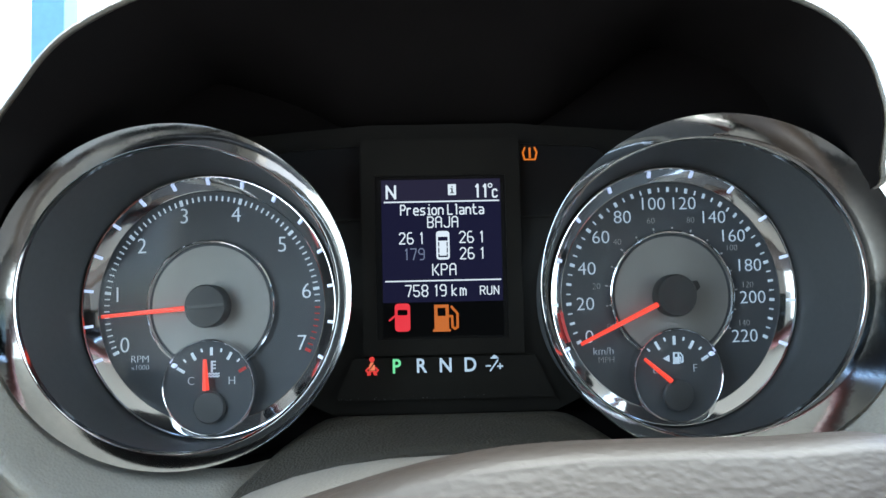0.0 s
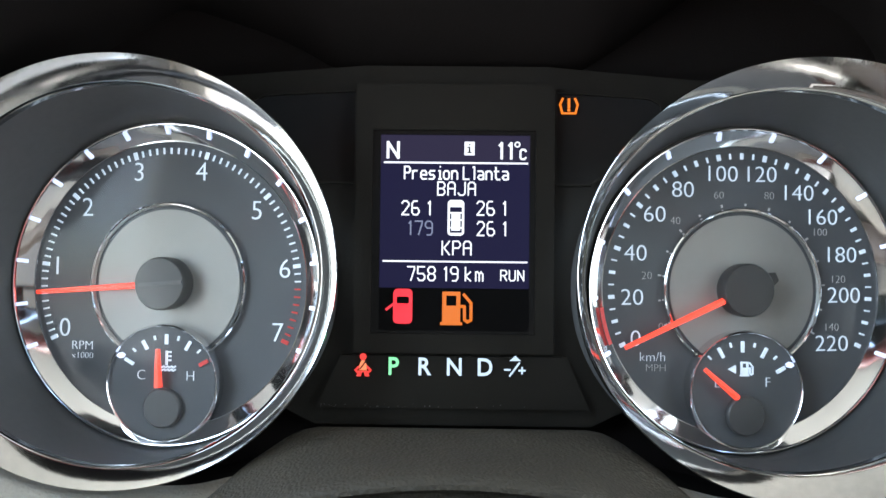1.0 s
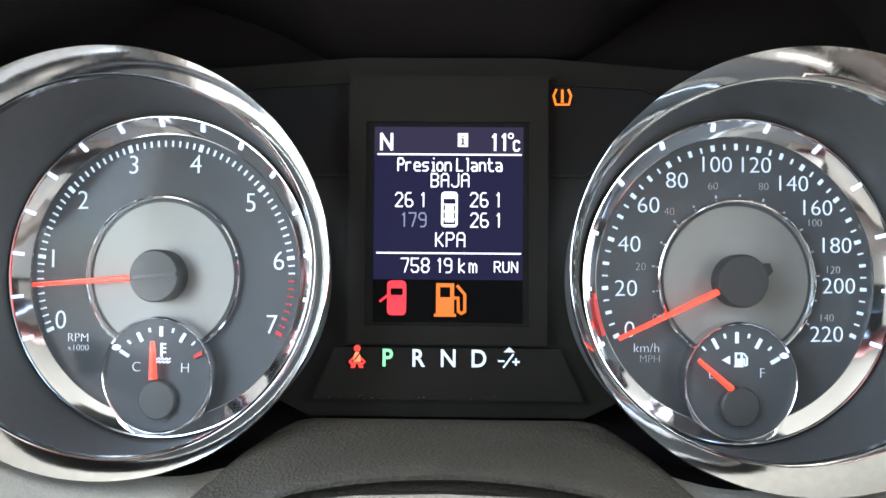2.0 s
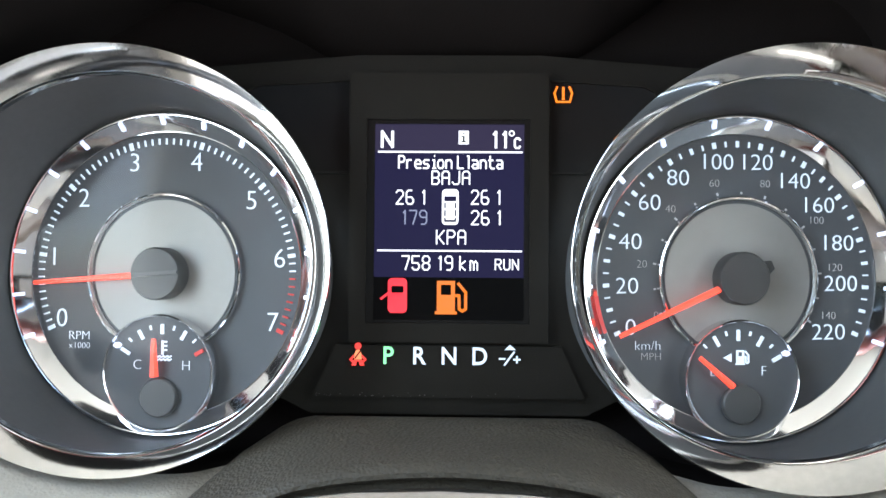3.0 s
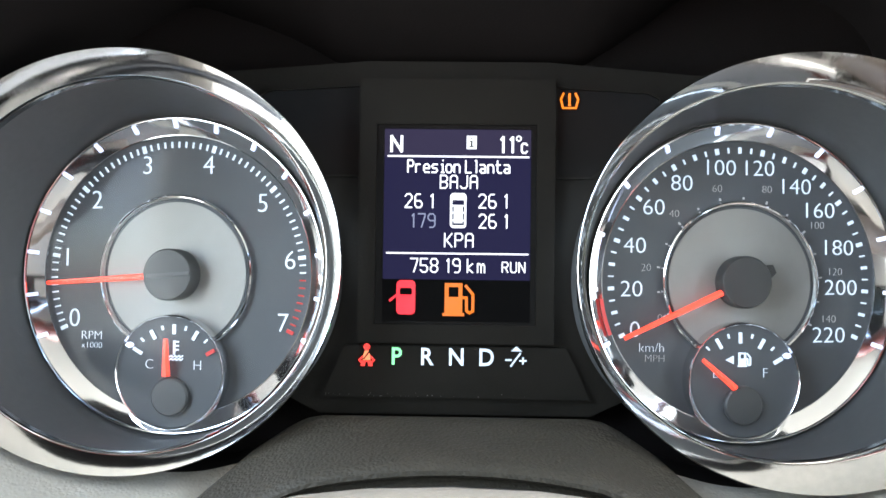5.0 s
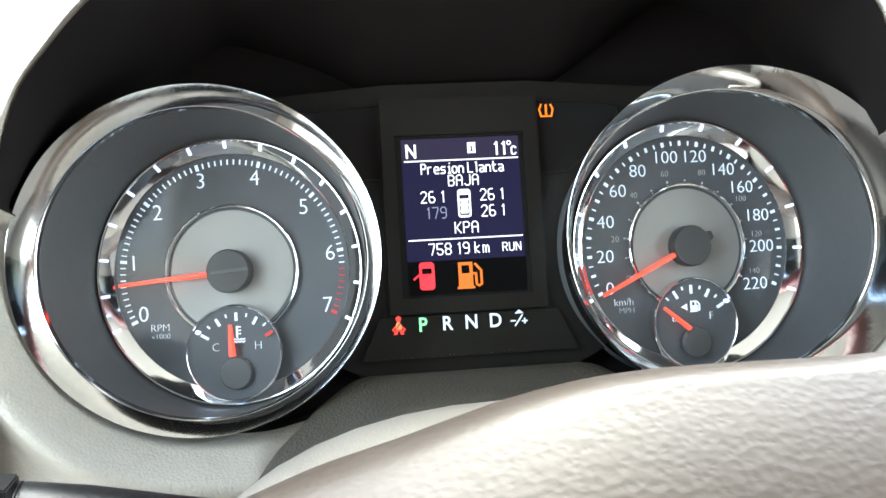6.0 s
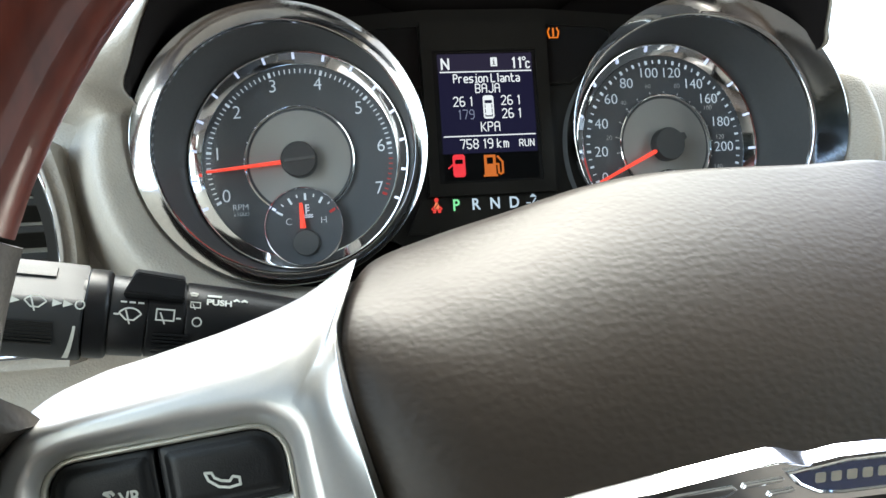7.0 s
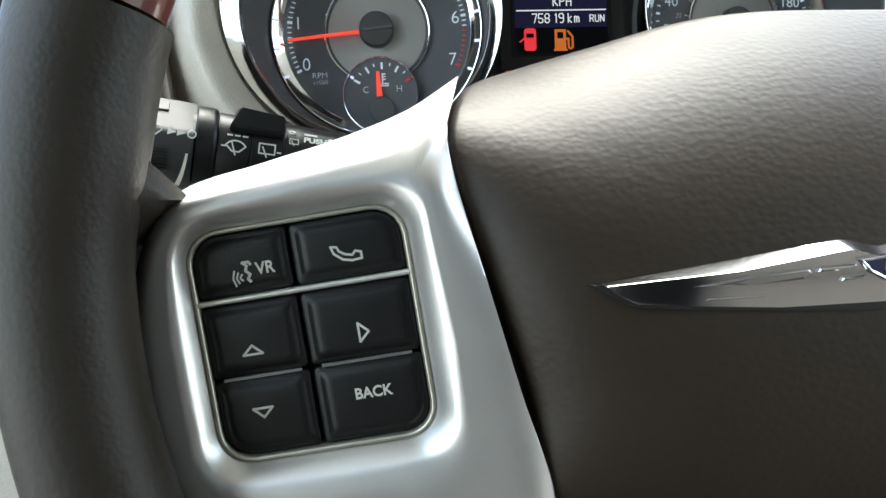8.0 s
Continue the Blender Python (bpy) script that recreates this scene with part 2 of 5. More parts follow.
def lettering(text, size, x, z, y, depth=0.0002, stretch=1.0, bold=-0.00010, align="CENTER", spacing=1.0):
    """Raised letters facing the driver, centred on x, z, as a bmesh."""
    cu = bpy.data.curves.new("letters", "FONT")
    cu.body, cu.size, cu.align_x, cu.align_y = text, size, align, "CENTER"
    cu.offset, cu.extrude, cu.space_character, cu.resolution_u = bold, depth / 2, spacing, 4
    ob = bpy.data.objects.new("letters", cu)
    scene.collection.objects.link(ob)
    me = bpy.data.meshes.new_from_object(ob.evaluated_get(bpy.context.evaluated_depsgraph_get()))
    bpy.data.objects.remove(ob)
    bpy.data.curves.remove(cu)
    bm = bmesh.new()
    bm.from_mesh(me)
    bpy.data.meshes.remove(me)
    bm.transform(Matrix.Translation((x, y, z)) @ Matrix.Rotation(radians(90), 4, "X") @ Matrix.Diagonal((stretch, 1, 1, 1)))
    return bm


def spun(profile, n=96):
    """A turned piece about the dial's axis; profile of (radius, height)."""
    return loft([[(r * math.cos(2 * math.pi * i / n), -d, r * math.sin(2 * math.pi * i / n)) for i in range(n)] for r, d in profile])


def disc(r, y0, y1, cx=0.0, cz=0.0, n=64):
    return slab(ring_points(r, n, cx, cz), y0, y1)


def thing(name, at, label, category, group="", kind=""):
    return tagged(new(name), label, category, group, kind) if at is None else placed(new(name), at, label, category, group, kind)


def placed(ob, at, label, category, group, kind):
    ob.matrix_basis = pose(*at)
    return tagged(ob, label, category, group, kind)


# ---- instrument cluster ----
AXIS_Z, HALF, TOE = 1.0108, 0.085, -6.44
cluster = thing("instrument_cluster", (0, 0, AXIS_Z), "lit instrument cluster with two chrome ringed dials under the hood", "instrument cluster")


def dial_polar(r, a):
    return r * math.cos(radians(a)), r * math.sin(radians(a))


def blade(r0, r1, a, w0, w1=None, cx=0.0, cz=0.0):
    """Outline of a bar that points along angle a, from radius r0 to r1."""
    w1 = w0 if w1 is None else w1
    c, s = math.cos(radians(a)), math.sin(radians(a))
    return [(cx + r * c - w * s, cz + r * s + w * c) for r, w in ((r0, -w0 / 2), (r1, -w1 / 2), (r1, w1 / 2), (r0, w0 / 2))]


# mouth and crest of each bezel: radius, height, shift to the right, shift up; then how much it leans sideways
BEZEL = {-1: ((0.0520, 0.0245, -0.0018, 0.0029), (0.0578, 0.0295, -0.0023, 0.0039), -0.20), 1: ((0.0511, 0.0260, -0.0001, 0.0030), (0.0580, 0.0328, 0.0040, 0.0032), 0.27)}


def ring_row(r, d, sx, sz, lean, n=144):
    return [(r * math.cos(a) + sx, -(d + lean * r * math.cos(a)), r * math.sin(a) + sz) for a in [2 * math.pi * i / n for i in range(n)]]


def between(a, b, f):
    return [p + (q - p) * f for p, q in zip(a, b)]


def gauge_base(name, side, label):
    """Tube, rings and faces that both large gauges share. side: -1 or 1."""
    mouth, crest, lean = BEZEL[side]
    foot = (0.0480, 0.0030, 0.0, 0.0)
    tube = [ring_row(0.0505, -0.004, 0, 0, 0)] + [ring_row(*between(foot, mouth, f), lean * f) for f in (0.0, 0.3, 0.6, 0.9, 0.985)]
    body = part(name, loft(tube), tube_grey, cluster, label, True, 30)
    body.matrix_basis = pose(HALF * side, 0, 0, 0, 0, -TOE * side)
    rows = [ring_row(mouth[0] + k, mouth[1] + d, *mouth[2:], lean) for k, d in ((-0.0006, -0.0016), (-0.0005, 0.0001), (-0.0003, 0.0004), (0.0001, 0.0003))]
    for g in (0.06, 0.2, 0.35, 0.5, 0.65, 0.8, 0.92, 0.98):
        r, d, sx, sz = between(mouth, crest, g)
        rows.append(ring_row(r, d + 0.0003 * math.sin(math.pi * g), sx, sz, lean))
    rows += [ring_row(crest[0] + k, crest[1] + d, *crest[2:], lean) for k, d in ((0.0001, -0.0002), (0.0002, -0.0007), (-0.0001, -0.0016))]
    rows += [ring_row(*between(foot, crest, 0.5), lean * 0.5), ring_row(0.0500, 0.0, 0, 0, 0)]
    part("chrome_bezel", loft(rows), worn_chrome, body, "polished chrome bezel ring", True, 24)
    part("shadow_ring", spun([(0.0484, 0.0020), (0.0483, 0.0032), (0.0477, 0.0034), (0.0474, 0.0015)]), tube_grey, body, "", True, 30)
    part("tick_ring", spun([(0.0474, 0.0010), (0.0474, 0.0044), (0.0472, 0.0047), (0.0469, 0.0046), (0.0467, 0.0042), (0.0453, 0.0030), (0.0440, 0.0020), (0.0427, 0.0011), (0.0424, 0.0011), (0.0421, 0.0002)], n=144), chrome, body, "polished chrome ring round the scale", True, 16)
    part("dial_face", disc(0.0475, -0.0004, 0.0016, n=96), dial_grey, body, "dark grey printed dial face")
    part("centre_disc", disc(0.0221, -0.0008, -0.0002), disc_silver, body, "brushed silver centre disc")
    part("centre_ring", spun([(0.0228, 0.0002), (0.0229, 0.0010), (0.0234, 0.0020), (0.0238, 0.0022), (0.0242, 0.0019), (0.0247, 0.0003)]), chrome, body, "narrow chrome ring", True, 20)
    lens = part("lens", spun([(0.0488, 0.0120), (0.0400, 0.0136), (0.0300, 0.0148), (0.0200, 0.0156), (0.0100, 0.0161), (0.0, 0.0162)]), clear_lens, body, "clear curved lens", True)
    lens.visible_shadow = False
    part("needle_hub", spun([(0.0078, 0.0008), (0.0078, 0.0062 if side < 0 else 0.0050), (0.0073, 0.0070 if side < 0 else 0.0058), (0.0, 0.0071 if side < 0 else 0.0059)], 48), hub_grey, body, "black needle hub", True)
    cx, cz = -0.0004 * side, -0.0290
    part("small_dial", disc(0.0164, -0.0042, -0.0006, cx, cz), dial_grey, body, "small round inset dial")
    sub = spun([(0.0161, 0.0015), (0.0163, 0.0050), (0.0167, 0.0054), (0.0171, 0.0049), (0.0173, 0.0)], 64)
    bmesh.ops.translate(sub, verts=sub.verts, vec=(cx, 0, cz))
    part("small_ring", sub, chrome, body, "thin chrome ring", True, 70)
    hub = spun([(0.0059, 0.003), (0.0058, 0.0054), (0.0053, 0.0059), (0.0, 0.0060)], 40)
    bmesh.ops.translate(hub, verts=hub.verts, vec=(cx - 0.0006 * side, 0, -0.0362))
    part("small_hub", hub, tube_grey, body, "", True)
    return body


def marks(body, a0, step, count, minor, skip):
    """Scale ticks on the face: long ones at each step, short ones between."""
    for i in range((count - 1) * minor + 1):
        a = a0 - step * i / minor
        red = skip and i >= skip
        if i % minor == 0:
            ob = part("tick", slab(blade(0.0386, 0.0408, a, 0.0011), -0.0009, -0.0003), mark_red if red else lit_white, body)
        else:
            ob = part("tick", slab(blade(0.0388, 0.0406, a, 0.00045), -0.0009, -0.0003), mark_red if red else lit_white, body)


def clips(body, a0, step, count):
    for i in range(count):
        c, s = dial_polar(1, a0 - step * i)
        bm = loft([[(c * r - s * w, -d, s * r + c * w) for r, w, d in
                    ((0.0444, -0.00052, h0), (0.0465, -0.00052, h1), (0.0465, 0.00052, h1), (0.0444, 0.00052, h0))]
                   for h0, h1 in ((0.0014, 0.0028), (0.0032, 0.0046))], cap_first=True, cap_last=True)
        part("clip", bm, clip_white, body)


def needle(body, name, a, r0, r1, w0, w1, y, cx=0.0, cz=0.0):
    c, s = math.cos(radians(a)), math.sin(radians(a))
    rows = []
    for r, w, d in ((r0, w0, 0.0014), ((r0 + r1) / 2, (w0 + w1) / 2, 0.0012), (r1, w1, 0.0006)):
        rows.append([(cx + r * c - q * s, -(y + e), cz + r * s + q * c) for q, e in ((-w / 2, 0), (-w / 4, d), (w / 4, d), (w / 2, 0))])
    part(name, loft(rows, cap_first=True, cap_last=True), needle_red, body, "glowing red needle")


# tachometer
tach = gauge_base("tachometer", -1, "tachometer with red needle just below one")
T_STEP = 16.39
marks(tach, 90 + 7 * T_STEP, 2 * T_STEP, 8, 10, 63)
clips(tach, 90 + 7 * T_STEP, T_STEP, 15)
TACH_NUM = ((0, -0.0327, -0.0139), (1, -0.0356, 0.0047), (2, -0.0262, 0.0225), (3, -0.0100, 0.0331), (4, 0.0097, 0.0331), (5, 0.0269, 0.0216), (6, 0.0357, 0.0045), (7, 0.0338, -0.0142))
for num, x, z in TACH_NUM:
    part("numeral", lettering(str(num), 0.0081, x, z, -0.0007, stretch=0.98), lit_white, tach)
part("caption", lettering("RPM", 0.0038, -0.0269, -0.0190, -0.0007), lit_white, tach)
part("caption", lettering("x1000", 0.0028, -0.0268, -0.0220, -0.0007), lit_white, tach)
part("cap_line", slab(blade(-0.0072, 0.0060, 184.3, 0.0011), -0.0077, -0.0070), print_cap, tach)
needle(tach, "needle", 184.3, 0.0072, 0.0402, 0.0019, 0.0013, 0.0036)
needle(tach, "small_needle", 92.0, 0.0062, 0.0172, 0.0026, 0.0014, 0.0062, 0.0004, -0.0362)
for a, w, r0 in ((150, 0.0009, 0.0116), (135, 0.0005, 0.0134), (120, 0.0009, 0.0118), (105, 0.0005, 0.0134), (90, 0.0009, 0.0118), (75, 0.0005, 0.0134), (60, 0.0009, 0.0118), (45, 0.0005, 0.0134)):
    part("tick", slab(blade(r0, 0.0147, a, w, cx=0.0016, cz=-0.0295), -0.0048, -0.0041), lit_white, tach)
part("tick", slab(blade(0.0118, 0.0146, 30, 0.0011, cx=0.0016, cz=-0.0295), -0.0048, -0.0041), mark_red, tach)
part("tick", slab(blade(0.0152, 0.0165, 148, 0.0011, cx=0.0016, cz=-0.0295), -0.0066, -0.0041), clip_white, tach)
part("caption", lettering("C", 0.0042, -0.0060, -0.0269, -0.0045), lit_white, tach)
part("caption", lettering("H", 0.0042, 0.0091, -0.0269, -0.0045), lit_white, tach)
icon = slab(rect(-0.0004, 0.0002, -0.0242, -0.0200), -0.0047, -0.0042)
for k in range(3):
    merge(icon, slab(rect(0.0002, 0.0013, -0.0206 - k * 0.0012, -0.0201 - k * 0.0012), -0.0047, -0.0042))
for zz in (-0.0247, -0.0256):
    merge(icon, stroke([(-0.0022 + 0.0006 * k, zz + 0.0002 * (-1) ** k) for k in range(9)], 0.0004, -0.0047, -0.0042))
bmesh.ops.translate(icon, verts=icon.verts, vec=(0.0018, 0, 0.0004))
part("coolant_icon", icon, lit_white, tach)

# speedometer
speedo = gauge_base("speedometer", 1, "speedometer with red needle resting at zero")
S_STEP = 20.75
A0 = 90 + 5.5 * S_STEP
for i in range(45):
    a = A0 - 11 * S_STEP * i / 44
    if i % 2 == 0:
        part("tick", slab(blade(0.0388, 0.0406, a, 0.0011 if i % 4 == 0 else 0.0009), -0.0009, -0.0003), lit_white, speedo)
    else:
        part("tick", slab(blade(0.0389, 0.0405, a, 0.00045), -0.0009, -0.0003), lit_white, speedo)
clips(speedo, A0, S_STEP, 12)
SP_NUM = ((0, -0.0323, -0.0146), (20, -0.0334, -0.0026), (40, -0.0324, 0.0103), (60, -0.0267, 0.0218), (80, -0.0181, 0.0292), (100, -0.0064, 0.0341), (120, 0.0057, 0.0342), (140, 0.0173, 0.0289), (160, 0.0248, 0.0218), (180, 0.0308, 0.0106), (200, 0.0319, -0.0015), (220, 0.0280, -0.0159))
for num, x, z in SP_NUM:
    part("numeral", lettering(str(num), 0.0068, x, z, -0.0007, stretch=1.06), lit_white, speedo)
MPH_NUM = ((0, -0.0247, -0.0110), (20, -0.0290, 0.0039), (40, -0.0204, 0.0201), (60, -0.0071, 0.0279), (80, 0.0085, 0.0280), (100, 0.0243, 0.0174), (120, 0.0300, 0.0034), (140, 0.0279, -0.0109))
for i, (num, x, z) in enumerate(MPH_NUM):
    part("small_numeral", lettering(str(num), 0.0033, x, z, -0.0007), lit_dim, speedo)
    part("small_tick", slab(blade(0.0250, 0.0259, A0 - 32.187 / 20 * S_STEP * i, 0.0005), -0.0008, -0.0003), lit_dim, speedo)
    part("small_tick", slab(blade(0.0250, 0.0256, A0 - 32.187 / 20 * S_STEP * (i - 0.5), 0.0005), -0.0008, -0.0003), lit_dim, speedo) if i else None
part("caption", lettering("km/h", 0.0040, -0.0272, -0.0198, -0.0007), lit_white, speedo)
part("caption", lettering("MPH", 0.0032, -0.0262, -0.0230, -0.0007), lit_dim, speedo)
# red reflection on the chrome ring, put in as a glowing strip
red_glint_arc = loft([[(x, -d, z) for x, z in ring_points(r, 12, a0=A0 - 2.5, a1=A0 - 17)] for r, d in ((0.0427, 0.0021), (0.0433, 0.0025), (0.0440, 0.0029))], close=False)
part("red_glint", red_glint_arc, mark_red, speedo)
part("cap_tail", slab(blade(-0.0098, -0.0060, 204.8, 0.0026, 0.0056), -0.0046, -0.0034), hub_grey, speedo)
needle(speedo, "needle", 204.8, 0.0050, 0.0402, 0.0021, 0.0014, 0.0036)
needle(speedo, "small_needle", 140.0, 0.0040, 0.0168, 0.0020, 0.0012, 0.0062, -0.0010, -0.0334)
for a, w, r0 in ((135, 0.0005, 0.0134), (120, 0.0009, 0.0115), (105, 0.0005, 0.0134), (90, 0.0009, 0.0115), (75, 0.0005, 0.0134), (60, 0.0009, 0.0115), (45, 0.0005, 0.0134), (29, 0.0010, 0.0118)):
    part("tick", slab(blade(r0, 0.0147, a, w, cx=-0.0016, cz=-0.0295), -0.0048, -0.0041), lit_white, speedo)
part("tick", slab(blade(0.0153, 0.0166, 30, 0.0011, cx=-0.0016, cz=-0.0295), -0.0066, -0.0041), clip_white, speedo)
part("caption", lettering("E", 0.0038, -0.0093, -0.0270, -0.0045), lit_white, speedo)
part("caption", lettering("F", 0.0042, 0.0060, -0.0268, -0.0045), lit_white, speedo)


def pump(cx, cz, s, y0, y1):
    """A fuel pump sign of height s: body with window, base, hose."""
    bm = frame_slab(rect(cx - 0.42 * s, cx + 0.12 * s, cz - 0.42 * s, cz + 0.5 * s), rect(cx - 0.30 * s, cx + 0.0 * s, cz + 0.08 * s, cz + 0.38 * s), y0, y1)
    merge(bm, slab(rect(cx - 0.48 * s, cx + 0.18 * s, cz - 0.5 * s, cz - 0.41 * s), y0, y1))
    merge(bm, stroke([(cx + 0.12 * s, cz + 0.06 * s), (cx + 0.24 * s, cz + 0.06 * s), (cx + 0.25 * s, cz - 0.34 * s), (cx + 0.34 * s, cz - 0.40 * s), (cx + 0.44 * s, cz - 0.34 * s), (cx + 0.44 * s, cz + 0.16 * s), (cx + 0.22 * s, cz + 0.42 * s)], 0.09 * s, y0, y1))
    return bm


part("fuel_icon", pump(-0.0004, -0.0228, 0.0042, -0.0047, -0.0042), lit_white, speedo)
part("fuel_arrow", slab([(-0.0061, -0.0229), (-0.0037, -0.0241), (-0.0037, -0.0217)], -0.0047, -0.0042), lit_white, speedo)

# centre mask: z in the cluster's own height
def lz(z):
    return z - AXIS_Z


mask = [(-0.0405, lz(0.9700))] + ring_points(0.0502, 40, -HALF, 0, -46, 152) + [(-0.142, lz(1.045)), (-0.140, lz(1.0700)), (-0.070, lz(1.0730)), (-0.027, lz(1.0765)), (0.027, lz(1.0765)), (0.070, lz(1.0730)), (0.140, lz(1.0700)), (0.142, lz(1.045))]
mask += ring_points(0.0502, 40, HALF, 0, 28, 226) + [(0.0405, lz(0.9700))]
part("mask", slab(mask, -0.0015, 0.0030), black_plastic, cluster, "matt black mask between the dials")
part("centre_panel", frame_slab(rect(-0.0292, 0.0290, lz(0.9915), lz(1.0704)), rect(-0.0243, 0.0236, lz(0.9970), lz(1.0568)), -0.0050, -0.0010), black_plastic, cluster)
part("display_bezel", frame_slab(rect(-0.0243, 0.0236, lz(0.9970), lz(1.0568)), rect(-0.0220, 0.0219, lz(0.9980), lz(1.0555)), -0.0042, -0.0012), black_gloss, cluster)
for s in (-1, 1):
    x0, x1 = sorted((0.0290 * s, 0.0600 * s))
    outer = [(0.0296 * s, lz(1.0413)), (0.0296 * s, lz(1.0688)), (0.0570 * s, lz(1.0672)), (0.0605 * s, lz(1.0655)), (0.0610 * s, lz(1.0630)), (0.0520 * s, lz(1.0500)), (0.0400 * s, lz(1.0413))]
    part("lamp_window", slab(outer, -0.0022, -0.0016), black_gloss, cluster, "dark glossy warning lamp window")
    part("window_edge", stroke(outer + outer[:1], 0.0006, -0.0030, -0.0012), black_plastic, cluster)
    part("panel_edge", slab(rect(0.0296 * s - 0.0004, 0.0296 * s + 0.0004, lz(0.9915), lz(1.0413)), -0.0036, -0.0012), black_plastic, cluster)
part("gear_strip", slab([(-0.0400, lz(0.9752)), (0.0400, lz(0.9752)), (0.0330, lz(0.9905)), (-0.0330, lz(0.9905))], -0.0034, -0.0012), black_plastic, cluster)

# pale dust on the ledge under the gear letters
rng = random.Random(7)
dust = bmesh.new()
for k in range(30):
    x = -0.039 + 0.062 * rng.random() ** 1.5
    merge(dust, disc(0.00005 + 0.00012 * rng.random() ** 2, -0.0037, -0.0035, x, lz(0.9757) + rng.uniform(-0.0004, 0.0012) * rng.random(), 7))
part("dust", dust, silver_dim, cluster, "pale dust specks")

# display
screen = part("display", slab(rect(-0.0220, 0.0219, lz(0.9980), lz(1.0104)), -0.0034, -0.0012), lcd_dark, cluster, "lit trip computer screen")
part("backlight", slab(rect(-0.0220, 0.0219, lz(1.0104), lz(1.0472)), -0.0034, -0.0012), lcd_blue, screen)
part("title_bar", slab(rect(-0.0220, 0.0219, lz(1.0472), lz(1.0555)), -0.0034, -0.0012), lcd_bar, screen)
Y1, Y0 = -0.0035, -0.0038
for zz in (1.0473, 1.0182):
    part("rule", slab(rect(-0.0211, 0.0214, lz(zz) - 0.00025, lz(zz) + 0.00025), Y0, Y1), lcd_white, screen)
GLYPHS = {"P": "00-06-36-45-44-33-03", "r": "00-04/03-14-34", "e": "02-42-43-34-14-03-01-10-40", "s": "00-30-41-32-12-03-14-44", "i": "20-24-14/26-26/10-30", "o": "10-01-03-14-34-43-41-30-10", "n": "00-04/03-14-34-43-40",
          "L": "06-00-40", "l": "16-26-20", "a": "04-34-43-40/42-12-01-10-30-41", "t": "16-11-20-40/04-34", "B": "00-06-36-45-44-33-03/33-42-41-30-00", "A": "00-05-16-36-45-40/03-43", "J": "01-10-30-41-46", "2": "05-16-36-45-44-00-40", "6": "36-16-05-01-10-30-41-42-33-03",
          "1": "15-26-20", "7": "06-46-45-20", "9": "10-30-41-45-36-16-05-04-13-43", "5": "46-06-03-33-42-41-30-10-01", "8": "13-04-05-16-36-45-44-33-13-02-01-10-30-41-42-33", "K": "00-06/46-13-40", "k": "00-06/34-02-30", "m": "00-04-14-23-20/23-34-43-40",
          "R": "00-06-36-45-44-33-03/23-40", "U": "06-01-10-30-41-46", "N": "00-06/06-40/40-46", "C": "45-36-16-05-01-10-30-41", "b": "06-00"}


def dots(text, h, x, z, y0, y1, stretch=1.0, weight=1.0):
    """Plain display lettering of height h, centred on x, z, from strokes on a 4 by 6 grid."""
    u = h / 6
    adv = [2.5 if c == " " else 5.9 if c not in "1il" else 4.6 for c in text]
    px = x - u * stretch * (sum(adv) - 1.9) / 2
    bm = bmesh.new()
    for c, a in zip(text, adv):
        for line in GLYPHS.get(c, "").split("/"):
            pts = [(px + int(p[0]) * u * stretch, z - h / 2 + int(p[1]) * u) for p in line.split("-") if p]
            if len(pts) == 2 and pts[0] == pts[1]:
                pts[1] = (pts[0][0] + u * 0.2, pts[0][1])
            merge(bm, stroke(pts, u * weight, y0, y1))
        px += a * u * stretch
    return bm


for txt, sz, x, z, st, sp in (("N", 0.0046, -0.0184, 1.0510, 1.0, 1.05), ("11", 0.0046, 0.0146, 1.0510, 0.80, 0.95), ("C", 0.0028, 0.0199, 1.0500, 0.85, 1.2), ("Presion Llanta", 0.0036, 0.0003, 1.0443, 0.68, 0.8),
                          ("BAJA", 0.0038, 0.0004, 1.0397, 0.80, 0.68), ("26 1", 0.0040, -0.0113, 1.0339, 0.76, 0.66), ("26 1", 0.0040, 0.0108, 1.0340, 0.76, 0.66),
                          ("26 1", 0.0040, 0.0109, 1.0280, 0.76, 0.66), ("KPA", 0.0040, 0.0006, 1.0222, 0.80, 0.66), ("758 19 km", 0.0040, -0.0027, 1.0146, 0.77, 0.66), ("RUN", 0.0030, 0.0170, 1.0143, 0.85, 0.75)):
    part("display_text", dots(txt, sz, x, lz(z), Y0, Y1, st, sp), lcd_white, screen)
part("blinking_text", dots("179", 0.0040, -0.0103, lz(1.0280), Y0, Y1, 0.76, 0.62), lcd_faint, screen)
part("degree_sign", frame_slab(ring_points(0.0009, 16, 0.0182, lz(1.0529)), ring_points(0.0005, 16, 0.0182, lz(1.0529)), Y0, Y1), lcd_white, screen)
part("info_icon", slab(rect(0.0026, 0.0056, lz(1.0496), lz(1.0536)), Y0, Y1), lcd_white, screen)
dark_i = slab(rect(0.00385, 0.00435, lz(1.0505), lz(1.0521)), Y0 - 0.0001, Y0 + 0.0001)
for x0, x1, z0, z1 in ((0.0034, 0.0048, 1.0502, 1.0505), (0.0034, 0.00385, 1.0518, 1.0521), (0.00385, 0.00435, 1.0525, 1.0529)):
    merge(dark_i, slab(rect(x0, x1, lz(z0), lz(z1)), Y0 - 0.0001, Y0 + 0.0001))
part("info_letter", dark_i, lcd_dark, screen)


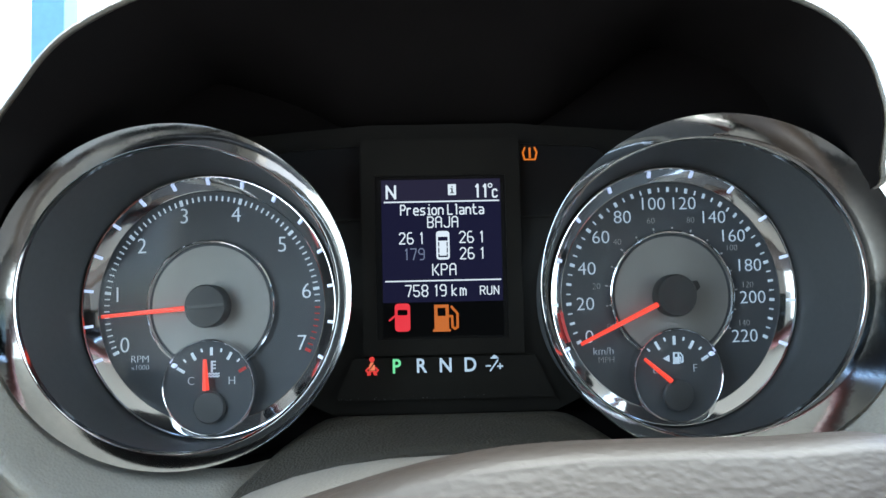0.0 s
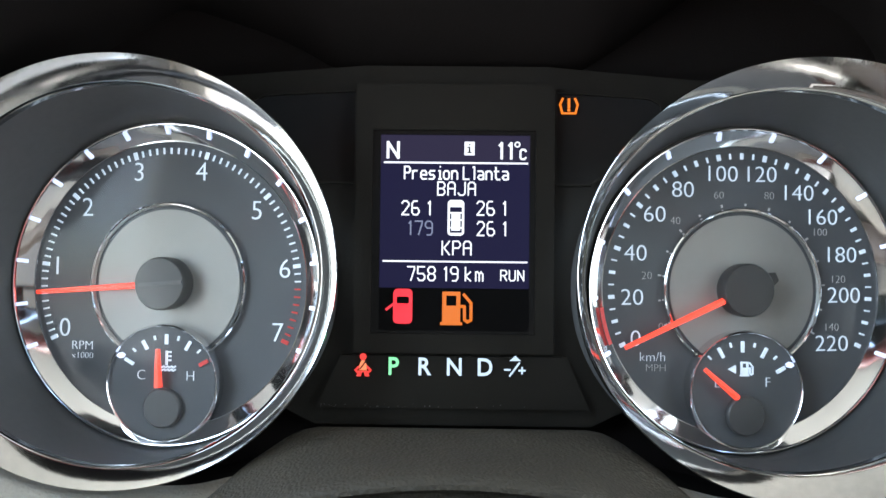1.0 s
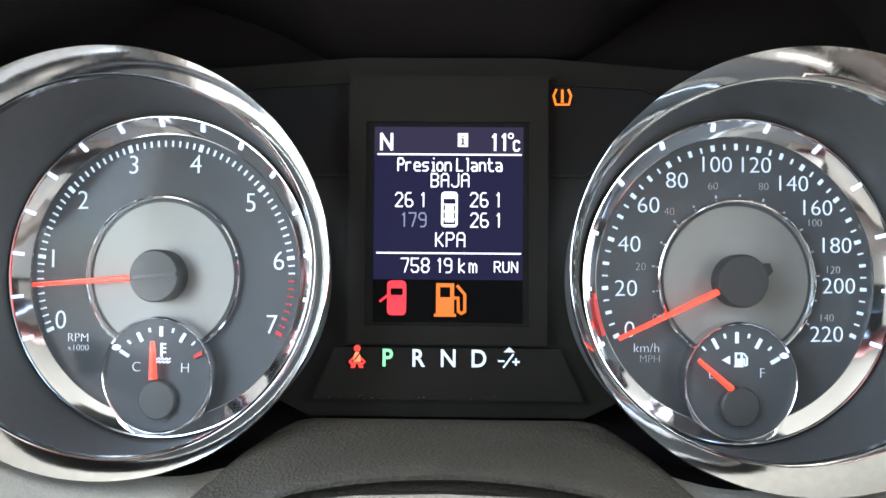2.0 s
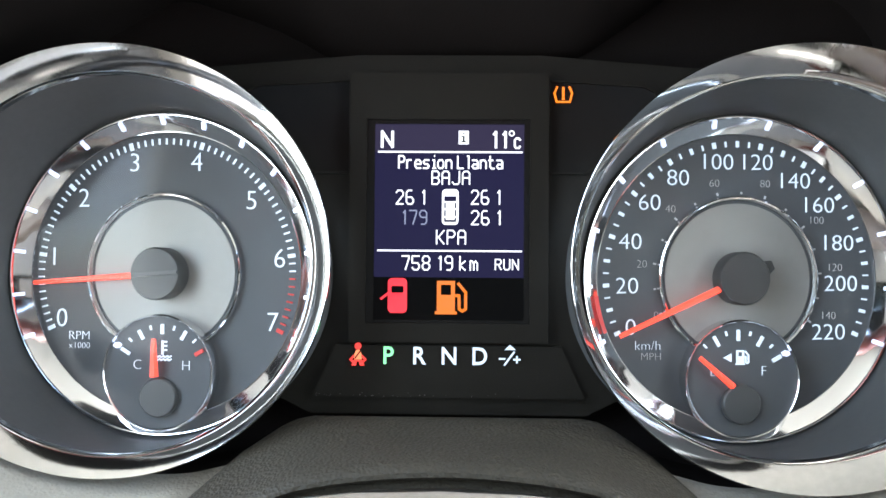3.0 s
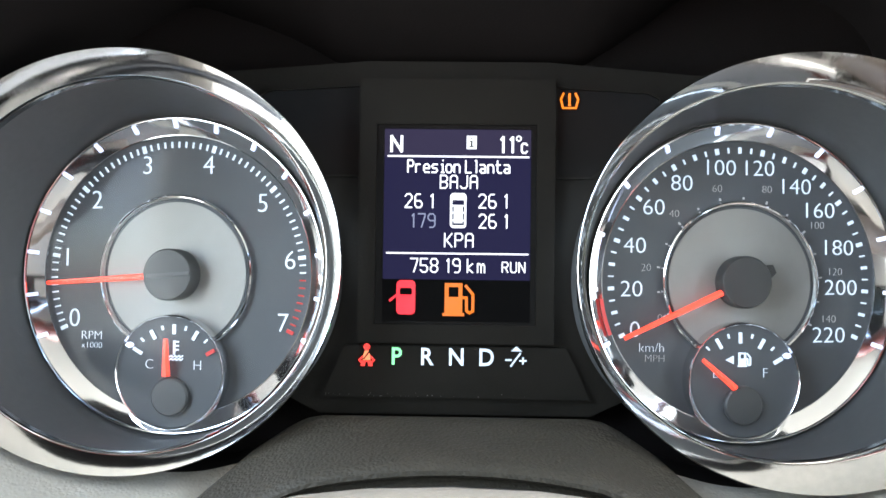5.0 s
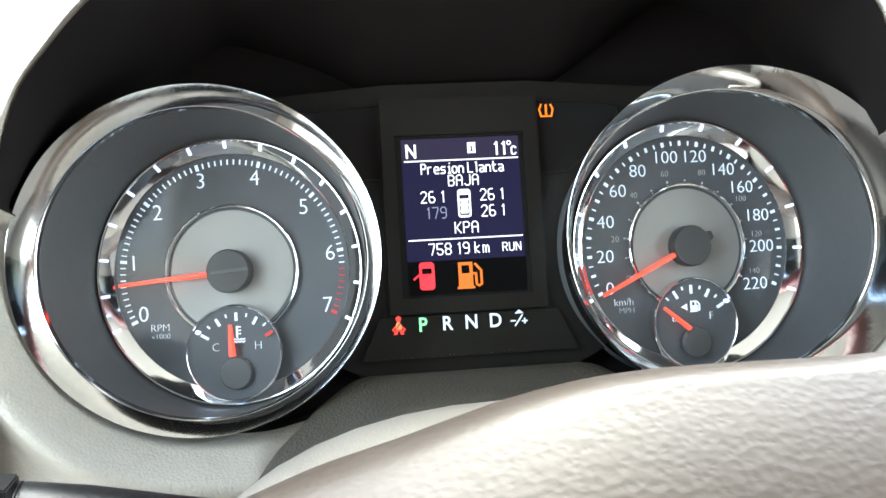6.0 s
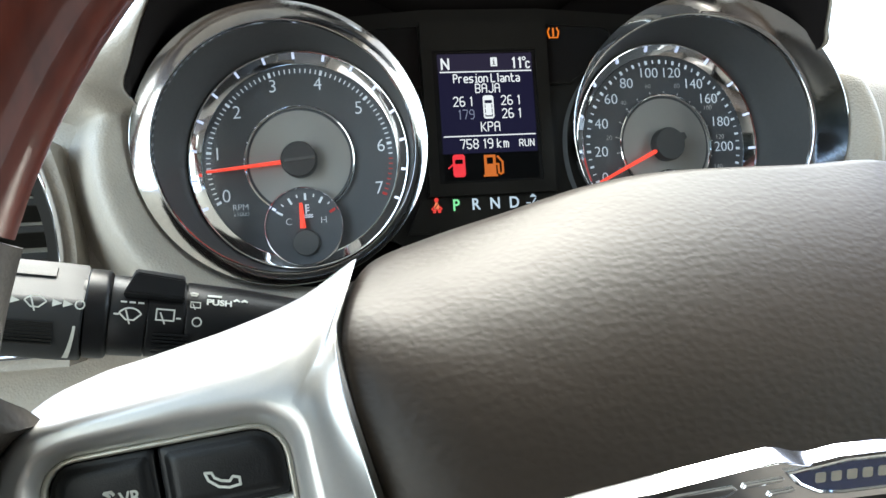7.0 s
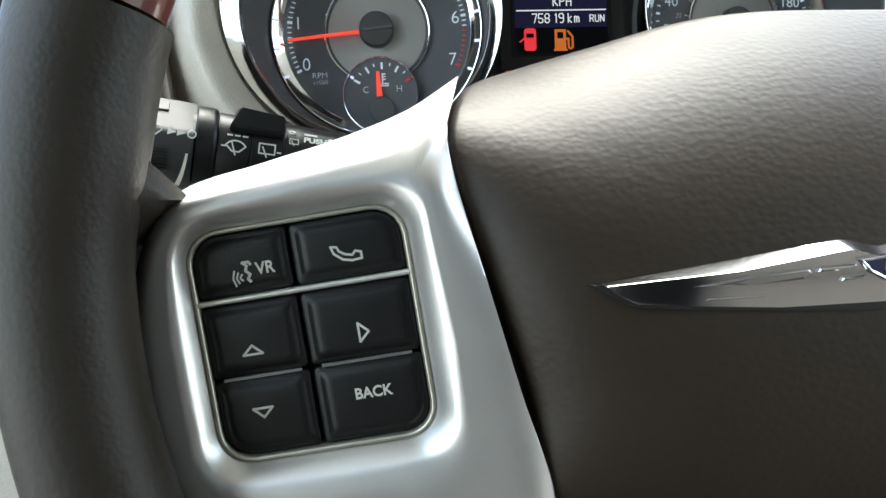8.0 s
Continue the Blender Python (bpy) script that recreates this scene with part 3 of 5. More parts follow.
def car_sign(cx, cz, w, h, y0, y1, door=False):
    """A car seen from above: body with windscreen, rear window and side windows cut dark."""
    bm = frame_slab(rect(cx - w / 2, cx + w / 2, cz - h / 2, cz + h / 2, w * 0.22, 4), rect(cx - w * 0.36, cx + w * 0.36, cz - h * 0.42, cz + h * 0.30, w * 0.05, 4), y0, y1)
    merge(bm, slab(rect(cx - w * 0.27, cx + w * 0.27, cz - h * 0.36, cz + h * 0.16), y0, y1))
    for k in (-0.28, -0.06, 0.14):
        for s in (-1, 1):
            merge(bm, slab(rect(cx + s * w * 0.32 - w * 0.06, cx + s * w * 0.32 + w * 0.06, cz + h * k - h * 0.02, cz + h * k + h * 0.02), y0, y1))
    if door:
        merge(bm, stroke([(cx - w * 0.5, cz + h * 0.02), (cx - w * 0.85, cz - h * 0.1)], w * 0.12, y0, y1))
    return bm


part("car_icon", car_sign(0.0003, lz(1.0311), 0.0049, 0.0105, Y0, Y1), lcd_white, screen)
door = frame_slab(rect(-0.0178, -0.0122, lz(0.9999), lz(1.0101), 0.0013, 4), rect(-0.0168, -0.0132, lz(1.0058), lz(1.0078), 0.0004, 4), Y0, Y1)
merge(door, slab(rect(-0.0164, -0.0136, lz(1.0052), lz(1.0056)), Y0, Y1))
merge(door, stroke([(-0.0178, lz(1.0056)), (-0.0198, lz(1.0040))], 0.0007, Y0, Y1))
part("door_icon", door, lcd_red, screen)
part("fuel_icon", pump(0.0007, lz(1.0045), 0.0098, Y0, Y1), lcd_orange, screen)

# gear letters and tell-tales
for txt, x, m in (("P", -0.0176, lamp_green), ("R", -0.0086, lit_white), ("N", 0.0003, lit_white), ("D", 0.0092, lit_white)):
    part("gear_letter", lettering(txt, 0.0072, x, lz(0.9872), -0.0037, bold=0.00012, stretch=0.9), m, cluster)
sh = slab([(0.0165, lz(0.9894)), (0.0198, lz(0.9894)), (0.0181, lz(0.9909))], -0.0039, -0.0035)
merge(sh, stroke([(0.0165, lz(0.9850)), (0.0193, lz(0.9888))], 0.0005, -0.0039, -0.0035))
for a, b in (((0.0150, 0.9868), (0.0166, 0.9868)), ((0.0192, 0.9866), (0.0210, 0.9866)), ((0.0201, 0.9857), (0.0201, 0.9875))):
    merge(sh, stroke([(a[0], lz(a[1])), (b[0], lz(b[1]))], 0.0005, -0.0039, -0.0035))
part("shift_icon", sh, lit_white, cluster)
belt = merge(disc(0.0010, -0.0039, -0.0035, -0.0264, lz(0.9901), 20), stroke([(-0.0276, lz(0.9872)), (-0.0286, lz(0.9862)), (-0.0280, lz(0.9856))], 0.0006, -0.0039, -0.0035))
merge(belt, stroke([(-0.0252, lz(0.9872)), (-0.0242, lz(0.9862)), (-0.0248, lz(0.9856))], 0.0006, -0.0039, -0.0035))
merge(belt, slab([(-0.0283, lz(0.9844)), (-0.0270, lz(0.9844)), (-0.0267, lz(0.9856)), (-0.0261, lz(0.9856)), (-0.0258, lz(0.9844)), (-0.0245, lz(0.9844)), (-0.0250, lz(0.9860)), (-0.0278, lz(0.9860))], -0.0039, -0.0035))
part("seat_belt_lamp", belt, lamp_red, cluster)
# paler torso: the glare of the lamp's middle is put into its colour
part("lamp_torso", slab([(-0.0275, lz(0.9862)), (-0.0253, lz(0.9862)), (-0.0254, lz(0.9878)), (-0.0259, lz(0.9890)), (-0.0269, lz(0.9890)), (-0.0274, lz(0.9878))], -0.0039, -0.0035), lamp_pale, cluster)
part("belt_line", stroke([(-0.0255, lz(0.9889)), (-0.0272, lz(0.9866))], 0.0004, -0.0041, -0.0037), seam_black, cluster)
tx, tz = 0.0334, lz(1.0645)
tp = merge(stroke([(tx - 0.0018, tz + 0.0024), (tx - 0.0026, tz + 0.0006), (tx - 0.0020, tz - 0.0018)], 0.0006, -0.0028, -0.0023),
           stroke([(tx + 0.0018, tz + 0.0024), (tx + 0.0026, tz + 0.0006), (tx + 0.0020, tz - 0.0018)], 0.0006, -0.0028, -0.0023))
merge(tp, stroke([(tx - 0.0020, tz - 0.0020), (tx + 0.0020, tz - 0.0020)], 0.0005, -0.0028, -0.0023))
merge(tp, stroke([(tx, tz + 0.0022), (tx, tz - 0.0003)], 0.0007, -0.0028, -0.0023))
merge(tp, slab(rect(tx - 0.0004, tx + 0.0004, tz - 0.0014, tz - 0.0007), -0.0028, -0.0023))
part("tyre_pressure_lamp", tp, lamp_amber, cluster)

# ---- dashboard ----
dash = thing("dashboard", (0, 0, 0.9), "grey-beige grained dashboard with black lined instrument hood", "dashboard")


def at_dash(bm):
    bmesh.ops.translate(bm, verts=bm.verts, vec=(0, 0, -0.9))
    return bm


def opening():
    """Outline of the instrument opening, as (x, z, y), from the bottom middle round by the right."""
    def half(top_angle, side, which):
        (r, d0, shift, up), lean = BEZEL[which][1], abs(BEZEL[which][2])
        pts = [(0.0, 0.9660, -0.012), (0.020, 0.9660, -0.012), (0.0405, 0.9655, -0.012), (0.0480, 0.9610, -0.016)]
        for k in range(20):
            a = -120 + (top_angle + 120) * k / 19
            gap = min(1, max(0, (-82 - a) / 38))
            x, z = dial_polar(r + 0.0004 + 0.0045 * gap * gap * (3 - 2 * gap), a)
            if HALF + x > 0.058:
                pts.append((HALF + x + abs(shift), AXIS_Z + z + up, -(d0 + lean * x - 0.012) + 0.112 * x))
        return pts + side + [(0.047, 1.1080, -0.074), (0.024, 1.1120, -0.070), (0.0, 1.1125, -0.070)]
    right = half(28, [(0.1412, 1.0450, -0.044), (0.1386, 1.0500, -0.050), (0.1362, 1.056, -0.056), (0.1348, 1.0645, -0.060), (0.1325, 1.0755, -0.060), (0.1295, 1.0835, -0.060), (0.1249, 1.0900, -0.060), (0.1185, 1.0955, -0.060), (0.110, 1.1000, -0.060), (0.095, 1.1055, -0.060), (0.076, 1.1090, -0.066)], 1)
    left = half(13, [(0.1475, 1.0325, -0.044), (0.1474, 1.0365, -0.050), (0.1445, 1.0420, -0.053), (0.1402, 1.0525, -0.056), (0.1335, 1.0650, -0.060), (0.1225, 1.0745, -0.067), (0.1117, 1.0809, -0.076), (0.1019, 1.0869, -0.080), (0.0864, 1.0952, -0.080), (0.0703, 1.1002, -0.080)], -1)
    return right + [(-x, z, y) for x, z, y in left[-2:0:-1]]


def rounded(points, steps):
    """A closed line drawn finer, with soft turns."""
    m = len(points)
    out = []
    for i in range(m):
        p = [Vector(points[(i + j - 1) % m]) for j in range(4)]
        for k in range(steps):
            t = k / steps
            q = 0.5 * ((2 * p[1]) + (p[2] - p[0]) * t + (2 * p[0] - 5 * p[1] + 4 * p[2] - p[3]) * t * t + (3 * p[1] - p[0] - 3 * p[2] + p[3]) * t ** 3)
            out.append(tuple(q))
    return out


OPEN = rounded(opening(), 3)


def smooth_normals(rounds):
    """Outward directions along the opening, evened out above its lower edge."""
    n = len(OPEN)
    dirs = []
    for i in range(n):
        (xa, za, _), (xb, zb, _) = OPEN[i - 5], OPEN[(i + 5) % n]
        t = Vector((xb - xa, zb - za)).normalized()
        dirs.append(Vector((t.y, -t.x)))
    for k in range(rounds):
        dirs = [(dirs[i - 1] + 2 * dirs[i] + dirs[(i + 1) % n]).normalized() if OPEN[i][1] > 1.0 else dirs[i] for i in range(n)]
    return dirs


NORMALS = smooth_normals(90)


def outward(k, dy_top, dy_low, shell=None):
    """The opening's outline moved out by k, its depth changed by dy_top at mid height and dy_low below; shell: both for the thin hood above."""
    out = []
    n = len(OPEN)
    for i, (x, z, y) in enumerate(OPEN):
        nx, nz = NORMALS[i]
        w = min(1, max(0, (z - 0.985) / 0.105))
        w = w * w * (3 - 2 * w)
        thin = min(1, max(0, (z - (1.028 if x > 0 else 1.032)) / (0.022 if x > 0 else 0.036))) if shell else 0.0
        thin = thin * thin * (3 - 2 * thin)
        kk = k + (shell[0] - k) * thin if shell else k
        side = min(1, max(0, (abs(x) - 0.046) / 0.03))
        side = side * side * (3 - 2 * side)
        drop = 0.022 * (1 - side) * min(1, max(0, k) / 0.008) if z < 1.0 else 0.0
        flat = min(1, max(0, (abs(nx) - 0.45) / 0.4))
        dy = dy_top * (1 - 0.62 * flat * flat * (3 - 2 * flat))
        back = dy * w + dy_low * (1 - w) * side
        out.append((x + nx * kk, y + (back + (shell[1] - back) * thin if shell else back), z + nz * kk - drop))
    return out


rows = [outward(k, dy_top, dy_low, (ks, dys)) for k, dy_top, dy_low, ks, dys in (
    (-0.0005, 0.020, 0.006, -0.0005, 0.020), (0.0, 0.003, 0.0, 0.0, 0.003), (0.0008, 0.0, -0.003, 0.0006, 0.0), (0.003, 0.001, -0.008, 0.0014, 0.0006), (0.007, 0.006, -0.015, 0.0022, 0.003),
    (0.011, 0.013, -0.0210, 0.0030, 0.008), (0.0140, 0.019, -0.0225, 0.0036, 0.015), (0.017, 0.026, -0.0205, 0.0042, 0.025), (0.021, 0.036, -0.012, 0.0048, 0.038), (0.026, 0.048, 0.000, 0.0052, 0.055),
    (0.034, 0.068, 0.012, 0.0054, 0.080), (0.052, 0.100, 0.030, 0.0050, 0.110), (0.080, 0.150, 0.045, 0.0030, 0.150))]
part("surround", at_dash(loft(rows)), dash_skin, dash, "pale grey-beige grained surround of the instruments", True, 80)
def inner_row(y_in, squeeze):
    """The opening's outline carried back to depth y_in, its arch lowered by squeeze; the sides stay where they are."""
    out = []
    for x, z, y in OPEN:
        w = min(1, max(0, (z - 1.045) / 0.02))
        mid = 1 - min(1, max(0, (abs(x) - 0.035) / 0.05))
        out.append((x * (1 - 0.016 * w), y_in if w else max(y, y_in), 1.045 + (z - 1.045) * (1 - squeeze * w * mid) if w else z))
    return out


hood_rows = [outward(-0.0006, 0.001, 0.004), outward(-0.0008, 0.010, 0.008), inner_row(-0.03, 0.22), inner_row(0.0078, 0.55)]
part("hood_lining", at_dash(loft(hood_rows)), hood_black, dash, "matt black lining under the hood", True, 80)
part("hood_back", at_dash(slab([(x, z) for x, z, y in OPEN], 0.0060, 0.0085)), hood_black, dash, "matt black wall behind the dials")
# lower panels beside and under the cluster
bz = []
for y, z, w in ((-0.006, 0.9690, 0.0417), (-0.0085, 0.9703, 0.0430), (-0.0105, 0.9709, 0.0470), (-0.013, 0.9707, 0.0498), (-0.020, 0.9692, 0.0586), (-0.032, 0.9672, 0.0716), (-0.0405, 0.9657, 0.0796), (-0.0432, 0.9649, 0.0811), (-0.0445, 0.9638, 0.0816), (-0.0446, 0.9626, 0.0816), (-0.0432, 0.9616, 0.0816), (-0.030, 0.9600, 0.0816)):
    row = []
    for k in [j / 20 - 1 for j in range(41)]:
        x = w * k
        curl = 0.0035 * max(0.0, abs(k) - 0.9) ** 2 / 0.01
        row.append((x, y, z - 0.0075 * max(0, (y + 0.012) / -0.033 if len(bz) < 9 else 0.95) * min(3.0, (x / 0.05) ** 2) - 0.20 * max(0, abs(x) - 0.038) - curl))
    bz.append(row)
part("lower_bezel", at_dash(loft(bz, close=False)), dash_dark, dash, "dark grained trim below the dials", True)
gap = []
for y, z in ((-0.0400, 0.9628), (-0.0395, 0.9605), (-0.0400, 0.9588), (-0.0425, 0.9577), (-0.0480, 0.9570), (-0.0560, 0.9566), (-0.0565, 0.9520)):
    gap.append([(0.067 * k / 20, y, z - 0.0075 * 0.95 * min(3.0, (0.067 * k / 20 / 0.05) ** 2) - 0.2 * max(0, abs(0.067 * k / 20) - 0.038)) for k in range(-20, 21)])
part("lower_gap", at_dash(loft(gap, close=False)), dash_dark, dash, "shadowed recess under the trim", True)
body_rows = []
for y, z0 in ((0.006, 1.052), (0.012, 1.058), (0.03, 1.062), (0.12, 1.062), (0.30, 1.056), (0.62, 1.045)):
    body_rows.append([(x, y + 0.06 * min(1, max(0, (abs(x) - 0.13) / 0.03)) * (y < 0.1), z0 - 0.012 * max(0, abs(x) - 0.14) ** 0.5) for x in (-0.62, -0.4, -0.25, -0.19, -0.16, -0.1, 0, 0.1, 0.16, 0.19, 0.25, 0.4, 0.7, 1.1)])
part("top_pad", at_dash(loft(body_rows, close=False)), dash_skin, dash, "", True)
def side_panel(s, x_far):
    rows = []
    for z, y, x_in in ((1.0625, 0.060, 0.146), (1.0622, 0.030, 0.146), (1.0605, 0.010, 0.147), (1.057, -0.003, 0.150), (1.052, -0.012, 0.156), (1.044, -0.022, 0.160), (1.03, -0.030, 0.165), (1.00, -0.034, 0.160), (0.97, -0.034, 0.150), (0.945, -0.030, 0.135), (0.92, -0.030, 0.10), (0.88, -0.035, 0.06), (0.80, -0.05, 0.06), (0.62, -0.06, 0.06)):
        rows.append([(s * (x_in + (x_far - x_in) * k ** 1.5), y + 0.02 + 0.03 * k, z - 0.012 * max(0, (x_far - x_in) * k ** 1.5) ** 0.5 * (z > 1.04)) for k in [j / 8 for j in range(9)]])
    return loft(rows, close=False)
part("side_panel", at_dash(side_panel(-1, 0.62)), dash_skin, dash, "", True)
part("side_panel", at_dash(side_panel(1, 1.1)), dash_skin, dash, "", True)

# ---- steering column ----
column = thing("steering_column_cover", (0, -0.10, 0.90), "grey-beige plastic steering column cover behind the wheel", "column cover")


def shell(rows):
    return [[(w * math.copysign(abs(math.cos(a)) ** 0.85, math.cos(a)), y + 0.10, h * math.copysign(abs(math.sin(a)) ** 0.85, math.sin(a))) for a in [2 * math.pi * i / 48 for i in range(48)]] for y, w, h in rows]


part("collar", loft(shell(((-0.050, 0.080, 0.0560), (-0.0540, 0.086, 0.0605), (-0.0580, 0.090, 0.0635), (-0.0640, 0.092, 0.0650), (-0.0820, 0.0938, 0.0680), (-0.0846, 0.0938, 0.0676))), cap_first=True, cap_last=True), black_plastic, column, "black rear collar", True, 60)
part("shroud", loft(shell(((-0.0840, 0.0935, 0.0680), (-0.0846, 0.0948, 0.0698), (-0.0856, 0.0952, 0.0704), (-0.0900, 0.0954, 0.0706), (-0.110, 0.0940, 0.0690), (-0.135, 0.0900, 0.062), (-0.155, 0.080, 0.050), (-0.160, 0.070, 0.042))), cap_first=True, cap_last=True), column_plastic, column, "", True, 60)

# ---- multifunction stalk ----
stalk = thing("wiper_stalk", (-0.1272, -0.094, 0.949, 0, 0, 0), "black wiper and turn signal stalk with white symbols", "stalk")
ax = Vector((-0.0305, -0.0059, 0.0052)).normalized()
sx = -ax
sz = (Vector((0, 0, 1)) - sx * sx.z).normalized()
sy = sz.cross(sx)
stalk.matrix_basis = Matrix.Translation((-0.1280, -0.0940, 0.9492)) @ Matrix((sx, sy, sz)).transposed().to_4x4()
# along the stalk x runs towards the column


def barrel(profile, n=48, flat=1.0):
    return loft([[(x, -r * math.cos(2 * math.pi * i / n), r * flat * math.sin(2 * math.pi * i / n)) for i in range(n)] for x, r in profile], cap_first=True, cap_last=True)


part("arm", barrel([(0.0045, 0.0118), (0.0050, 0.0120), (0.020, 0.0116), (0.040, 0.0100), (0.065, 0.0085)]), button_black, stalk, "", True)
part("switch_ring", barrel([(-0.0065, 0.0118), (-0.0063, 0.0120), (0.0038, 0.0120), (0.0040, 0.0118)]), button_black, stalk, "", True)
part("switch_ring", barrel([(-0.0171, 0.0121), (-0.0168, 0.0123), (-0.0071, 0.0121), (-0.0069, 0.0119)]), button_black, stalk, "", True)
part("core", barrel([(-0.0250, 0.0114), (0.0060, 0.0114)]), button_black, stalk, "", True)
part("collar", barrel([(-0.0240, 0.0130), (-0.0236, 0.0135), (-0.0190, 0.0135), (-0.0180, 0.0133), (-0.0174, 0.0126), (-0.0172, 0.0122)]), button_black, stalk, "smooth black collar", True)
knob_bm = barrel([(-0.0640, 0.0110), (-0.0620, 0.0138), (-0.0580, 0.0144), (-0.0300, 0.0146), (-0.0246, 0.0144), (-0.0242, 0.0138)])
for v in knob_bm.verts:
    over = v.co.z * 0.81 - v.co.y * 0.59 - 0.0107
    if over > 0:
        v.co.z -= 0.81 * over * 0.92
        v.co.y += 0.59 * over * 0.92
part("knob", knob_bm, knob_grey, stalk, "ribbed twist knob", True, 30)
inset = box(-0.0470, -0.0328, -0.0008, 0.0002, 0.0012, 0.0060, 0.0003)
inset.transform(Matrix.Translation((0, -0.0108 * 0.59, 0.0108 * 0.81)) @ Matrix.Rotation(math.atan2(-0.81, 0.59), 4, "X"))
part("inset", inset, knob_grey, stalk, "low raised pad on the knob's flat top", True, 30)
for k in range(7):
    part("knob_rib", box(-0.058, -0.0315, -0.0150 + 0.0004 * k, -0.010, -0.0035 - 0.0010 * k, -0.0031 - 0.0010 * k), black_plastic, stalk)
rk = loft([[(-0.0138, -0.0112, 0.0058), (0.0034, -0.0112, 0.0056), (0.0034, 0.0010, 0.0080), (-0.0138, 0.0010, 0.0080)],
           [(-0.0138, -0.0132, 0.0074), (0.0034, -0.0132, 0.0070), (0.0034, 0.0000, 0.0086), (-0.0138, 0.0000, 0.0086)],
           [(-0.0108, -0.0128, 0.0136), (0.0030, -0.0128, 0.0126), (0.0034, -0.0010, 0.0140), (-0.0112, -0.0010, 0.0148)]], cap_first=True, cap_last=True)
bmesh.ops.bevel(rk, geom=list(rk.edges), offset=0.0004, segments=2, affect="EDGES")
part("rocker", rk, button_black, stalk, "raised black rocker", True, 30)
for k in range(6):
    part("grip_rib", box(-0.0046, 0.0054, -0.01205 + 0.0006 * k, -0.0095, -0.0045 - 0.0011 * k, -0.0040 - 0.0011 * k), button_black, stalk)


def on_barrel(bm, r):
    """Lays flat symbols (drawn in x, z) on a barrel of radius r facing the driver."""
    for v in bm.verts:
        a = v.co.z / r
        rr = r + (-v.co.y)
        v.co = Vector((v.co.x, -rr * math.cos(a), rr * math.sin(a)))
    return bm


def symbol(bm, r=0.0121):
    part("symbol", on_barrel(bm, r), print_white, stalk)


def wiper_sign(cx, cz, s):
    bm = stroke([(cx + s * math.cos(radians(a)), cz - 0.5 * s + s * math.sin(radians(a))) for a in range(35, 146, 11)], 0.12 * s, -0.0001, 0.0001)
    merge(bm, stroke([(cx + 0.82 * s, cz + 0.05 * s), (cx + 0.3 * s, cz - 0.45 * s), (cx - 0.3 * s, cz - 0.45 * s), (cx - 0.82 * s, cz + 0.05 * s)], 0.12 * s, -0.0001, 0.0001))
    merge(bm, stroke([(cx, cz - 0.75 * s), (cx - 0.35 * s, cz + 0.3 * s)], 0.12 * s, -0.0001, 0.0001))
    return bm


def rear_sign(cx, cz, s):
    bm = stroke([(cx - 0.7 * s, cz - 0.4 * s), (cx + 0.7 * s, cz - 0.4 * s), (cx + 0.7 * s, cz + 0.5 * s), (cx - 0.7 * s, cz + 0.5 * s), (cx - 0.7 * s, cz - 0.4 * s)], 0.12 * s, -0.0001, 0.0001)
    merge(bm, stroke([(cx, cz - 0.7 * s), (cx - 0.4 * s, cz + 0.2 * s)], 0.12 * s, -0.0001, 0.0001))
    return bm


symbol(wiper_sign(-0.0114, 0.0010, 0.0037), 0.0123)
symbol(stroke([(-0.0158, 0.0008), (-0.0146, 0.0008)], 0.0005, -0.0001, 0.0001), 0.0123)
for k in range(3):
    symbol(stroke([(-0.0142 + 0.0024 * k, 0.0046), (-0.0128 + 0.0024 * k, 0.0046)], 0.0005, -0.0001, 0.0001), 0.0123)
symbol(rear_sign(-0.0016, 0.0014, 0.0036))
symbol(stroke([(0.0017, 0.0008), (0.0028, 0.0008)], 0.0005, -0.0001, 0.0001))
symbol(rear_sign(0.0068, 0.0054, 0.0020))
symbol(frame_slab(ring_points(0.0015, 20, 0.0076, 0.0002), ring_points(0.0011, 20, 0.0076, 0.0002), -0.0001, 0.0001))
symbol(stroke([(0.0052, 0.0095), (0.0062, 0.0098), (0.0072, 0.0095)], 0.0007, -0.0001, 0.0001))
symbol(stroke([(0.0054, 0.0088), (0.0070, 0.0088)], 0.0005, -0.0001, 0.0001))
symbol(lettering("PUSH", 0.0028, 0.0138, 0.0068, 0.0, stretch=1.15, bold=0.0001), 0.0120)
symbol(stroke([(0.0104, 0.0092), (0.0142, 0.0092)], 0.0008, -0.0001, 0.0001), 0.0120)
for x in (0.0182, 0.0206):
    symbol(stroke([(x, 0.0080), (x + 0.0008, 0.0086), (x + 0.0016, 0.0080)], 0.0006, -0.0001, 0.0001), 0.0118)
symbol(frame_slab(ring_points(0.0014, 20, -0.0250, 0.0026), ring_points(0.0010, 20, -0.0250, 0.0026), -0.0001, 0.0001), 0.0146)
for k in range(2):
    symbol(slab([(-0.0268 - 0.0028 * k, 0.0026), (-0.0294 - 0.0028 * k, 0.0037), (-0.0294 - 0.0028 * k, 0.0015)], -0.0001, 0.0001), 0.0147)
symbol(wiper_sign(-0.0366, 0.0026, 0.0034), 0.0147)
for k in range(2):
    symbol(slab([(-0.0405 - 0.0028 * k, 0.0026), (-0.0431 - 0.0028 * k, 0.0037), (-0.0431 - 0.0028 * k, 0.0015)], -0.0001, 0.0001), 0.0147)
crescent = []
for k in range(11):
    f = k / 10
    mid, half = -0.0259 - 0.0021 * f ** 1.4, 0.00035 + 0.00045 * f
    crescent.append([(mid - half, -0.0001, -0.0036 - 0.0132 * f), (mid + half, -0.0001, -0.0036 - 0.0132 * f)])
symbol(loft(crescent, close=False), 0.0147)

